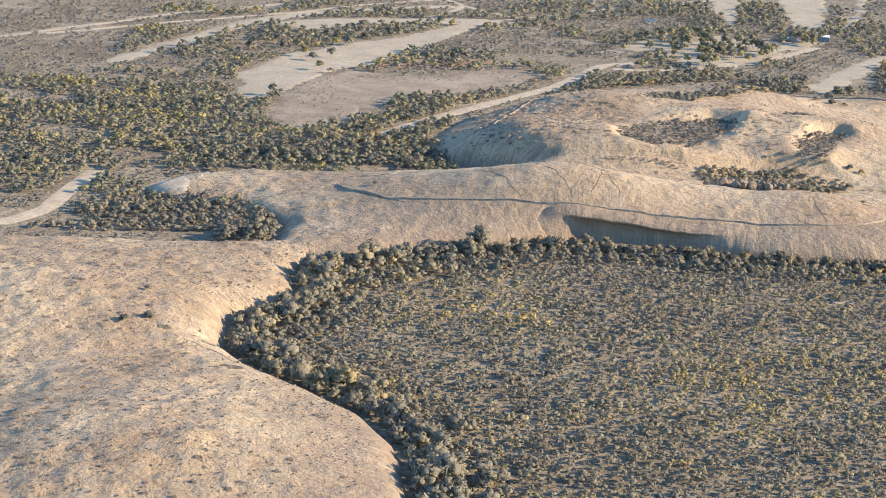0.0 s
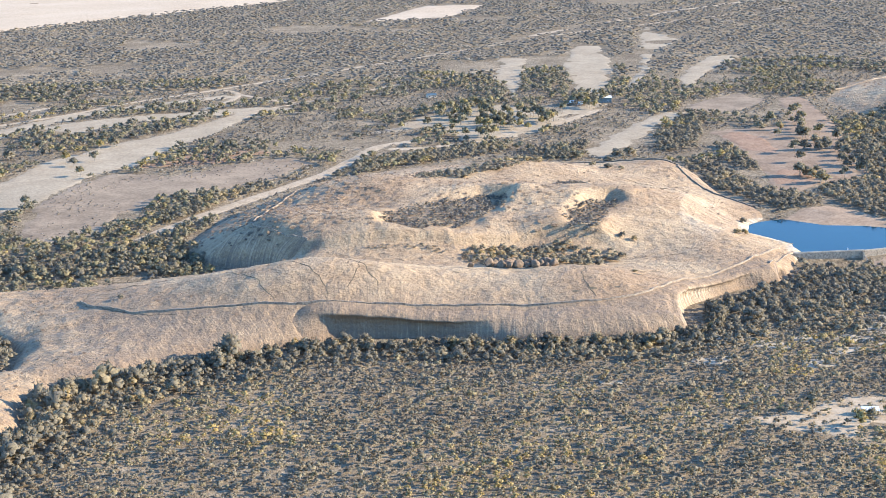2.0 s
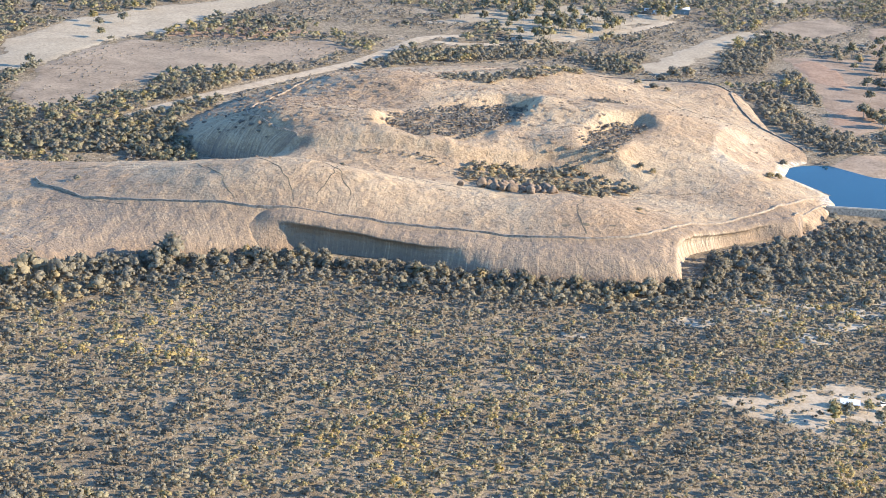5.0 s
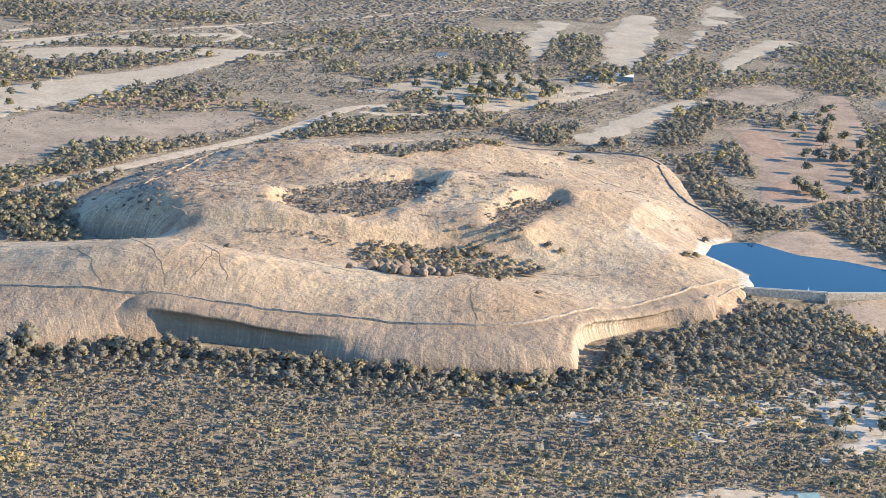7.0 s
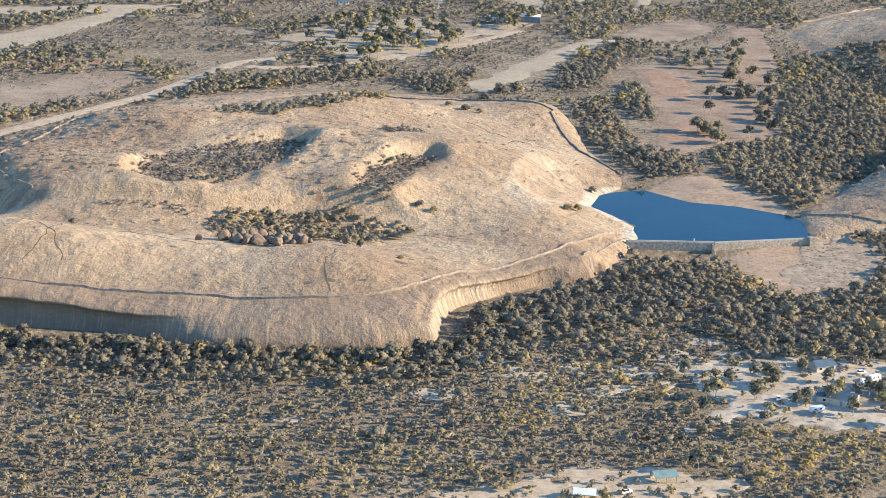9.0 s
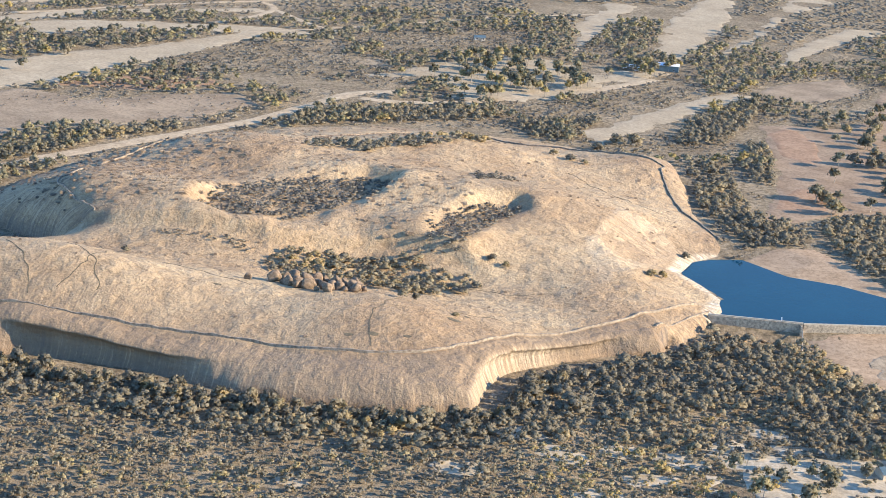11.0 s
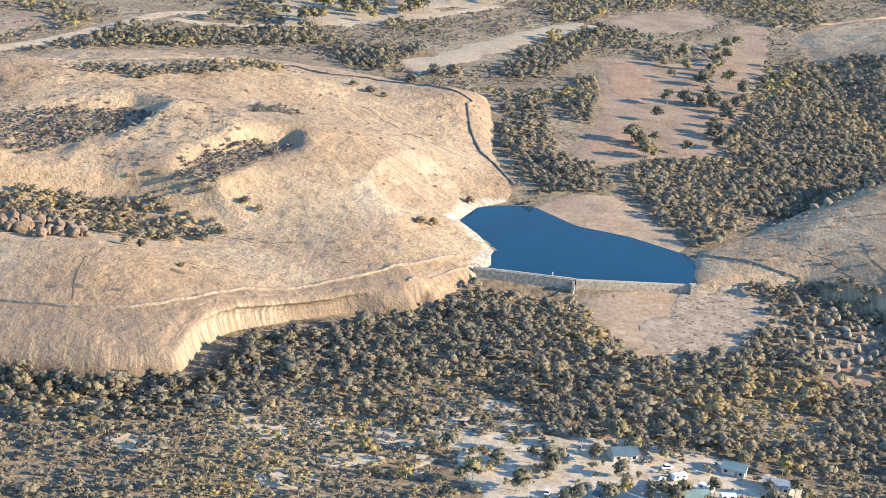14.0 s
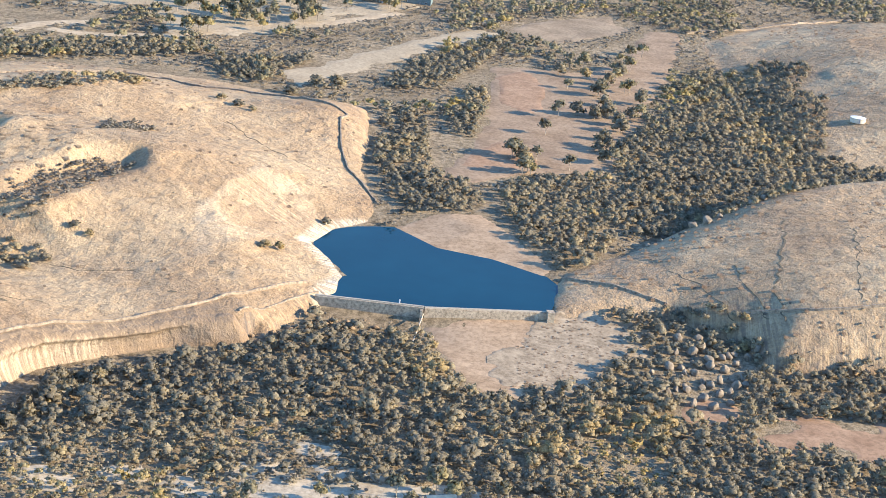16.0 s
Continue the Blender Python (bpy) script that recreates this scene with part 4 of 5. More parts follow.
# trees round the boulders of the eastern knoll, leaving the boulders open to the south-east
x, y = jitter(90, 172, -90, 36, 6.2)
keep = (inside_distance(KNOLL_WOOD, x, y) > 0) & (rng.random(x.size) < np.where((x > 116) & (y < -12), 0.5, 0.9))
for bx, by, bs in EAST_B:
    keep &= ~((abs(x - bx) < bs * 0.5 + 1.5) & (y < by + bs * 0.4) & (y > by - bs * 0.7 - 5))
spread(spots(x[keep], y[keep], 5.2, 8.6, 0.75, 1.0), TREE_T, "knoll_trees", M_LEAF, "grey-green trees among piled granite boulders", "woodland", rng)

# scrub and trees north and west of the outcrop
x, y = jitter(-1000, 560, -200, 1000, 6.8)
dens = value_noise(x, y, 70, 4)
keep = on_soil(x, y) & ((y > 60) | (x < -400)) & ~in_any(THICK, x, y) & (dens > 0.38) & (rng.random(x.size) < np.where(x < -540, 0.5, 0.58)) & ~in_any(LIGHT_WOODS, x, y)
keep &= (inside_distance(EAST_ROCK, x, y) < -2)
x, y = x[keep], y[keep]
spread(spots(x, y, 3.2, 7.5, 0.55, 0.85), SHRUB_T, "scrub", M_SCRUB, "grey-green scrub and low trees on dry ground", "scrub", rng)
x, y = jitter(-800, 520, 380, 1100, 13)
keep = on_soil(x, y) & (value_noise(x + 400, y, 90) > 0.5) & ~in_any(LIGHT_WOODS, x, y)
x, y = x[keep], y[keep]
spread(spots(x, y, 7.5, 12, 0.75, 1.0), OPEN_T, "scattered_trees", M_DRY, "scattered taller olive gum trees", "woodland", rng)
x, y = jitter(-900, 520, -200, 900, 6.0)
keep = on_soil(x, y, 0) & (rng.random(x.size) < 0.3) & ((y > 100) | (x < -400))
spread(spots(x[keep], y[keep], 1.0, 2.4, 0.6, 0.9), TUFT_T, "low_scrub", M_SCRUB, "low dry scrub between the trees", "shrub", rng)

x, y = jitter(-1000, -470, -60, 340, 9.5)
keep = on_soil(x, y) & (value_noise(x, y, 60) > 0.40)
spread(spots(x[keep], y[keep], 6.5, 11, 0.75, 1.0), OPEN_T, "western_trees", M_DRY, "yellow-green gum trees west of the outcrop", "woodland", rng)

# far scrub
x, y = jitter(-1100, 1300, 1000, 2700, 13.5)
dens = value_noise(x, y, 160, 4)
keep = on_soil(x, y) & (dens > 0.34) & (rng.random(x.size) < 0.9) & (x > -1080) & (x < y * 0.38 + 160)
x, y = x[keep], y[keep]
spread(spots(x, y, 10, 19, 0.4, 0.6), FAR_T, "far_scrub", M_FAR, "distant grey-green bush across the plain", "scrub", rng)

# bushes in the hollows of the outcrop and low growth on its shoulders
BAND = [(-314, 206), (-262, 222), (-224, 250), (-184, 286), (-186, 306), (-222, 280), (-264, 252), (-310, 224)]
for poly, step, w0, w1 in ((HOLLOW_A, 4.2, 2.8, 7.0), (HOLLOW_B, 3.8, 2.8, 6.6), (HOLLOW_C, 3.0, 3.4, 6.2), (TRENCH, 5.0, 4.2, 9.0), (TRENCH_B, 3.4, 2.4, 4.5), (BAND, 5.0, 4.5, 8.5)):
    p = np.array(poly, float)
    lo, hi = p.min(0), p.max(0)
    x, y = jitter(lo[0], hi[0], lo[1], hi[1], step)
    k = (inside_distance(poly, x, y) + 14 * (value_noise(x, y, 11) - 0.5) > 0.5) & (rng.random(x.size) < 0.8)
    k &= np.hypot((x + 265) / 27, (y + 50) / 23) > 1
    spread(spots(x[k], y[k], w0, w1, 0.5, 0.8) if step < 4.5 else spots(x[k], y[k], w0, w1, 0.6, 0.85), SHRUB_T if step < 4.5 else TREE_T, "thicket", M_LEAF if step > 4.2 else M_SCRUB, "dark green thicket in a hollow of the granite", "shrub", rng)
x, y = jitter(-940, -30, -700, 410, 7.0)
g = value_noise(x, y, 26, 4)
shoulder = smooth(-480, -600, x) + 1.2 * smooth(-400, -480, y) * smooth(-560, -620, x) + 0.45 * smooth(-340, -400, x) * smooth(50, 100, y) + 0.12
k = (inside_distance(OUTCROP, x, y) > 4) & (g > 0.62 - 0.10 * shoulder) & (rng.random(x.size) < 0.75 * shoulder)
k &= ~((x > -450) & (line_distance(CLIFF, x, y) < 40))
spread(spots(x[k], y[k], 0.9, 2.6, 0.45, 0.7), TUFT_T, "heath", M_SCRUB, "sparse grey heath rooted in cracks of granite", "shrub", rng)
for x, y, w, h in ((-57, 116, 6, 3.6), (-83, 46, 8, 3), (-76, 50, 6, 3.6), (-378, -20, 5, 3.2), (-221, -62, 6, 4.2), (-214, -60, 5, 3.4), (-176, 29, 6, 3.6), (-168, 26, 5, 3), (-104, 395, 12, 6), (-88, 425, 13, 7), (-74, 432, 13, 7), (-192, -75, 5, 1.2), (-128, 290, 9, 3.5), (-140, 300, 8, 3), (-118, 282, 6, 2.5)):
    n += 1
    ob = single(GUMS[n % 4], x, y, w * K, h * K * 1.25)
    ob.name = "bush"
    tagged(ob, "rounded bush growing from a crack in granite", "bush", "bushes on the outcrop")


x, y = jitter(60, 560, -60, 940, 8)
k = (np.maximum(inside_distance(EAST_ROCK, x, y), inside_distance(EAST_TOP, x, y)) > 3) & (rng.random(x.size) < 0.5 * smooth(0.5, 0.68, value_noise(x, y, 28, 3)))
spread(spots(x[k], y[k], 0.9, 3.2, 0.45, 0.8), TUFT_T, "slope_heath", M_SCRUB, "sparse grey heath on the eastern granite slope", "shrub", rng)


x, y = jitter(-940, -540, -700, 20, 4.6)
k = (inside_distance(OUTCROP, x, y) > 5) & (rng.random(x.size) < 0.85 * smooth(0.42, 0.66, value_noise(x + 90, y, 26, 3)))
spread(spots(x[k], y[k], 0.8, 2.4, 0.4, 0.7), TUFT_T, "low_heath", M_SCRUB, "low grey-brown heath on the western granite", "shrub", rng)


x, y = jitter(-650, -370, 140, 500, 6.0)
k = in_any(FLATS, x, y, 3) & (rng.random(x.size) < 0.75 * smooth(0.4, 0.62, value_noise(x, y, 30, 3)))
spread(spots(x[k], y[k], 1.2, 4.0, 0.45, 0.7), TUFT_T, "pavement_heath", M_SCRUB, "low grey heath scattered over flat granite", "shrub", rng)


# loose stones and knobs strewn over the granite
def stone_template(rr):
    ring = [(math.cos(a) * rr.uniform(0.4, 0.6), math.sin(a) * rr.uniform(0.4, 0.6)) for a in np.linspace(0, 2 * math.pi, 7)[:-1]]
    q = []
    for i in range(6):
        a, b = ring[i], ring[(i + 1) % 6]
        q.append([(a[0], a[1], -0.3), (b[0], b[1], -0.3), (b[0] * 0.75, b[1] * 0.75, 0.3), (a[0] * 0.75, a[1] * 0.75, 0.3)])
    for i in (0, 2, 4):
        a, b, c = ring[i], ring[(i + 1) % 6], ring[(i + 2) % 6]
        q.append([(0, 0, 0.42), (a[0] * 0.75, a[1] * 0.75, 0.3), (b[0] * 0.75, b[1] * 0.75, 0.3), (c[0] * 0.75, c[1] * 0.75, 0.3)])
    q = np.array(q).reshape(-1, 3)
    return q, np.tile([0, 0, 1.0], (len(q), 1)), np.arange(len(q)).reshape(-1, 4)


STONE_T = [stone_template(rng) for _ in range(8)]
x, y = jitter(-940, -30, -700, 410, 6.5)
dens = 0.10 + 0.55 * smooth(-330, -400, x) * smooth(40, 90, y) + 0.35 * smooth(-560, -640, x) + 0.35 * smooth(-220, -250, x) * smooth(60, 90, y)
k = (inside_distance(OUTCROP, x, y) > 8) & (rng.random(x.size) < dens * smooth(0.42, 0.62, value_noise(x, y, 24, 3)) * 1.4)
k &= ~((x > -460) & (line_distance(CLIFF, x, y) < 45))
stones = spots(x[k], y[k], 0.8, 2.8, 0.5, 0.9, -0.15)
x, y = jitter(60, 560, -60, 900, 7)
k = (np.maximum(inside_distance(EAST_ROCK, x, y), inside_distance(EAST_TOP, x, y)) > 4) & (rng.random(x.size) < (0.4 + 0.5 * smooth(200, 140, x)) * smooth(0.4, 0.65, value_noise(x, y, 30, 3)))
stones = np.concatenate([stones, spots(x[k], y[k], 1.0, 3.2, 0.5, 0.9, -0.15)])
x, y = jitter(40, 110, -80, 25, 2.6)
k = (inside_distance(STONY, x, y) > 0) & (rng.random(x.size) < 0.6)
stones = np.concatenate([stones, spots(x[k], y[k], 0.6, 2.0, 0.5, 0.9, -0.15)])
ob = spread(stones, STONE_T, "loose_stones", M_BOULDER, "small brown stones strewn over bare granite", "stones", rng)
ob.data.polygons.foreach_set("use_smooth", np.zeros(len(ob.data.polygons), bool))


x, y = jitter(-455, -170, 40, 300, 6.0)
plateau = smooth(-330, -360, x) * smooth(46, 60, y) + np.exp(-((x + 236) / 42) ** 2 - ((y - 105) / 48) ** 2)
k = (inside_distance(OUTCROP, x, y) > 12) & ~in_any([HOLLOW_A, HOLLOW_B, HOLLOW_C, BAND], x, y, -3) & (rng.random(x.size) < 0.62 * plateau)
ob = spread(spots(x[k], y[k], 2.2, 6.0, 0.28, 0.5, 0.0), STONE_T, "granite_knobs", M_ROCK, "low weathered knobs of granite on the shoulder", "stones", rng)
ob.data.polygons.foreach_set("use_smooth", np.zeros(len(ob.data.polygons), bool))


# ---- built things ----
def part(name, bm, material, parent=None, label=""):
    me = bpy.data.meshes.new(name)
    bm.to_mesh(me)
    bm.free()
    me.materials.append(material)
    ob = new(name, me)
    if parent is not None:
        ob.parent = parent
    return tagged(ob, label)


def block(w, d, h, bevel=0.0, taper=1.0):
    """A block standing on the origin, its top drawn in by taper."""
    bm = bmesh.new()
    bmesh.ops.create_cube(bm, size=1)
    for v in bm.verts:
        s = taper if v.co.z > 0 else 1
        v.co = Vector((v.co.x * w * s, v.co.y * d * s, (v.co.z + 0.5) * h))
    if bevel:
        bmesh.ops.bevel(bm, geom=bm.edges[:], offset=bevel, segments=2, affect='EDGES', profile=0.6)
    return bm


def resample(line, step, rounds=8):
    pts = []
    for (ax, ay), (bx, by) in zip(line, line[1:]):
        n = max(1, int(math.hypot(bx - ax, by - ay) / step))
        pts += [(ax + (bx - ax) * i / n, ay + (by - ay) * i / n) for i in range(n)]
    p = np.array(pts + [line[-1]], float)
    for _ in range(rounds):
        p[1:-1] = (p[:-2] + 2 * p[1:-1] + p[2:]) / 4
    return p


def bank(line, width, height, step=2.0, uneven=0.3, level=None, sink=0.6, rounds=8):
    """A wall along a line: four-sided section, following the ground or at one level (plan units)."""
    p = resample(line, step, rounds)
    t = np.gradient(p, axis=0)
    t /= np.linalg.norm(t, axis=1)[:, None]
    nr = np.stack([-t[:, 1], t[:, 0]], 1)
    g = land_z(p[:, 0], p[:, 1])
    top = (g + height * (1 + uneven * (value_noise(p[:, 0], p[:, 1], 5, 2) - 0.5) * 2)) if level is None else np.full(len(p), level)
    a, b = p + nr * width / 2, p - nr * width / 2
    v = np.stack([np.c_[a, np.minimum(land_z(a[:, 0], a[:, 1]), g) - sink], np.c_[a * 0.9 + p * 0.1, top], np.c_[b * 0.9 + p * 0.1, top], np.c_[b, np.minimum(land_z(b[:, 0], b[:, 1]), g) - sink]], 1)
    i = np.arange(len(p) * 4).reshape(-1, 4)
    f = [np.stack([i[:-1, k], i[:-1, k + 1], i[1:, k + 1], i[1:, k]], -1) for k in range(3)]
    f += [i[:1, ::-1], i[-1:, :]]
    return v.reshape(-1, 3), np.concatenate(f)


# low catchment walls of stone slabs on edge
WALLS = [
    [(-567, -59), (-560, -77), (-530, -106), (-496, -115), (-458, -121), (-428, -124), (-405, -124), (-380, -126), (-323, -129), (-292, -131), (-261, -136), (-229, -136), (-212, -132), (-197, -125), (-182, -110), (-162, -84), (-142, -70), (-107, -42), (-77, -8), (-58, 16)],
    [(-85, -40), (-72, -22), (-60, -2), (-52, 8)],
    [(-409, 36), (-428, 59), (-445, 86), (-448, 106), (-444, 130), (-435, 165), (-422, 187), (-409, 214), (-397, 245), (-339, 277), (-309, 298), (-264, 336), (-225, 376), (-182, 374), (-165, 359), (-139, 360), (-122, 356), (-57, 309), (-63, 299), (-59, 254), (-51, 211), (-44, 199), (-32, 162)],
    [(70, 67), (95, 50), (108, 40), (122, 35)],
    [(161, 18), (190, 10), (207, 12), (226, 16), (280, 22)],
    [(213, 760), (275, 807), (320, 828), (353, 885), (420, 943)],
]
for n, line in enumerate(WALLS):
    far = n == 5
    v, f = bank(line, 2.2 if far else 0.9, 1.6 if far else 0.6 if n == 1 else 1.1, 2.0, 0.45)
    tagged(new("slab_wall", mesh_from("slab_wall", v, f, M_WALL, False)), "low pale wall of granite slabs following the rock", "wall", "catchment walls")

# the dam: two straight runs meeting at an angle, a coping, a pipe and an end pier
dam = tagged(new("dam"), "weathered concrete dam wall holding the reservoir", "dam")
for name, line, w, lvl in (("wall_run", [(-53, 2), (0, 0)], 2.6, 11.7), ("wall_run", [(0.3, 0), (61, 11)], 2.4, 11.4)):
    v, f = bank(line, w, 3, 4.0, 0, lvl, 3.5)
    ob = new(name, mesh_from(name, v, f, M_CONC, False))
    ob.parent = dam
for line, lvl in (([(-53, 2.2), (0, 0.3)], 12.2), ([(0.3, 0.3), (61, 11.3)], 11.9)):
    v, f = bank(line, 1.3, 0.6, 4.0, 0, lvl, 0)
    v[:, 2] = np.where(v[:, 2] < lvl - 0.01, lvl - 0.7, v[:, 2])
    ob = new("coping", mesh_from("coping", v, f, M_PALECONC, False))
    ob.parent = dam
ob = part("end_pier", block(3.6 * K, 4.5 * K, 7.5 * K, 0.12), M_CONC, dam, "dark square end pier of concrete")
ob.matrix_world = pose(62 * K, 9.5 * K, 5.2 * K, 0, 0, 10)
ob = part("buttress", block(2.0 * K, 4.0 * K, 8 * K, 0.1, 0.7), M_CONC, dam)
ob.matrix_world = pose(-1 * K, -2.2 * K, 3 * K)
bm = bmesh.new()
bmesh.ops.create_cone(bm, cap_ends=True, segments=10, radius1=0.28, radius2=0.28, depth=28)
ob = part("outlet_pipe", bm, M_BARK, dam, "pale rusty outlet pipe running downhill")
ob.matrix_world = look((-2 * K, -16 * K, 6.6 * K), (0, -1 * K, 8.6 * K))
ob = part("gauge_post", block(0.5, 0.5, 1.6, 0.05), M_ROOF, dam, "small white gauge post")
ob.matrix_world = pose(-12 * K, 1.2 * K, 12 * K)


# boulders
def boulder(rr, size, flat=0.85):
    """A granite block: a rough ball trimmed by several cleft planes, its corners worn round."""
    bm = bmesh.new()
    bmesh.ops.create_icosphere(bm, subdivisions=3, radius=0.5)
    off = Vector((rr.uniform(-50, 50), rr.uniform(-50, 50), rr.uniform(-50, 50)))
    sx, sy = rr.uniform(0.8, 1.25), rr.uniform(0.75, 1.1)
    cuts = [(Vector((rr.uniform(-1, 1), rr.uniform(-1, 1), rr.uniform(-0.5, 0.9))).normalized(), rr.uniform(0.26, 0.42)) for _ in range(7)]
    for v in bm.verts:
        p = v.co * (1 + noise.noise(v.co * 1.8 + off) * 0.35)
        for n, d in cuts:
            over = p.dot(n) - d
            if over > 0:
                p -= n * over * 0.85
        p *= 1 + noise.noise(v.co * 6 + off) * 0.06
        v.co = Vector((p.x * sx, p.y * sy, p.z * flat)) * size * 1.12
    for f in bm.faces:
        f.smooth = True
    return bm


rr = random.Random(4)
BOULDERS = [(-303, -60, 4.5), (-290, -56, 6.5)]
while len(BOULDERS) < 46:
    x, y = rr.uniform(-290, -240), rr.uniform(-72, -30)
    s = rr.choice((2.5, 3.5, 5, 5.5, 6, 6.5, 7.5))
    if all(math.hypot(x - a, (y - b) * 0.8) > (s + c) * 0.34 for a, b, c in BOULDERS) and math.hypot((x + 265) / 24, (y + 50) / 21) < 1:
        BOULDERS.append((x, y, s))
for x, y, s in BOULDERS:
    s = s * rr.uniform(0.85, 1.12)
    ob = part("boulder", boulder(rr, s * K, rr.uniform(0.8, 1.1)), M_BOULDER)
    ob.matrix_world = pose(x * K, y * K, (float(land_z(x, y)[0]) + s * 0.36) * K, rr.uniform(-15, 15), rr.uniform(-15, 15), rr.uniform(0, 360))
    tagged(ob, "rounded orange-brown granite boulder resting on bare rock", "boulder", "cluster of boulders")
while len(EAST_B) < 66:
    x, y = rr.uniform(112, 152), rr.uniform(-72, 0)
    if inside_distance(KNOLL_WOOD, np.array([x]), np.array([y]))[0] > 2 and all(math.hypot(x - a, y - b) > 3.5 for a, b, c in EAST_B):
        EAST_B.append((x, y, rr.uniform(3, 7)))
for x, y, s in EAST_B:
    s = s * rr.uniform(0.5, 0.78)
    ob = part("boulder", boulder(rr, s * K, rr.uniform(0.75, 1.05)), M_GREYROCK)
    ob.matrix_world = pose(x * K, y * K, (float(land_z(x, y)[0]) + s * 0.34) * K, rr.uniform(-15, 15), rr.uniform(-15, 15), rr.uniform(0, 360))
    tagged(ob, "grey-brown granite boulder lying among trees", "boulder", "boulders among the trees")


# cracks with dark soil and grass, and rain pools on the granite
def crack(line, width, label, material):
    p = resample(line, 4.0, 1)
    p[1:-1] += np.array([[rr.uniform(-2.0, 2.0), rr.uniform(-1.4, 1.4)] for _ in p[1:-1]])
    v, f = bank([tuple(q) for q in p], width * 0.7, 0.08, 1.5, 1.0, None, 0.4, 1)
    tagged(new("crack", mesh_from("crack", v, f, material, False)), label, "crack", kind="structure")


for line, w in (([(-395, -8), (-384, -24), (-372, -38), (-352, -52), (-325, -62), (-300, -72)], 1.0), ([(-222, -66), (-229, -84), (-236, -104), (-231, -130)], 0.9), ([(-400, -60), (-380, -85), (-372, -110)], 0.9), ([(-372, -38), (-376, -70), (-392, -112)], 0.8),
                ([(-195, -70), (-188, -66), (-170, -62)], 0.9), ([(-430, -70), (-415, -90), (-405, -118)], 0.9), ([(-640, -420), (-620, -430), (-590, -452), (-575, -455)], 1.0), ([(-470, -70), (-452, -92), (-440, -118)], 0.9), ([(195, 135), (188, 93), (180, 60), (175, 35), (176, 5)], 1.8), ([(159, 69), (163, 32), (169, 11)], 1.0), ([(125, 69), (137, 52), (153, 16)], 0.8), ([(230, 120), (222, 70), (214, 20)], 0.9), ([(-566, -62), (-549, -92), (-530, -107), (-518, -115), (-503, -120)], 0.9), ([(-566, -62), (-561, -33), (-526, -37), (-501, -44)], 0.8), ([(-210, 5), (-165, -10), (-140, -5)], 0.8), ([(-130, 250), (-100, 215), (-70, 190)], 0.8)):
    crack(line, w, "narrow dark crack holding soil and dry grass", M_CRACK)
for x, y, rx, ry in ((-701, -357, 6, 2.5), (-607, -457, 6, 3), (-623, -417, 4, 2), (-647, -410, 4, 2), (-425, 120, 5, 4), (-352, 176, 3.5, 3), (-345, 168, 3, 2.4), (-192, -84, 4, 2.6), (-214, -118, 2.4, 1.6), (-231, -120, 3, 1.6), (-243, -122, 2.6, 1.4), (-316, -80, 2.6, 1.5), (-186, -72, 2, 1.4), (-118, -28, 2.6, 1.5)):
    z = float(land_z(x, y)[0])
    bm = bmesh.new()
    ring = [bm.verts.new(((x + rx * math.cos(a) * rr.uniform(0.75, 1.1)) * K, (y + ry * math.sin(a) * rr.uniform(0.75, 1.1)) * K, 0)) for a in np.linspace(0, 2 * math.pi, 14)[:-1]]
    for v in ring:
        v.co.z = (float(land_z(v.co.x / K, v.co.y / K)[0]) + 0.12) * K
    bm.faces.new(ring)
    bmesh.ops.triangulate(bm, faces=bm.faces[:])
    ob = part("rock_pool", bm, M_CRACK)
    tagged(ob, "shallow dark pan in the granite surface", "rock pool", kind="structure")


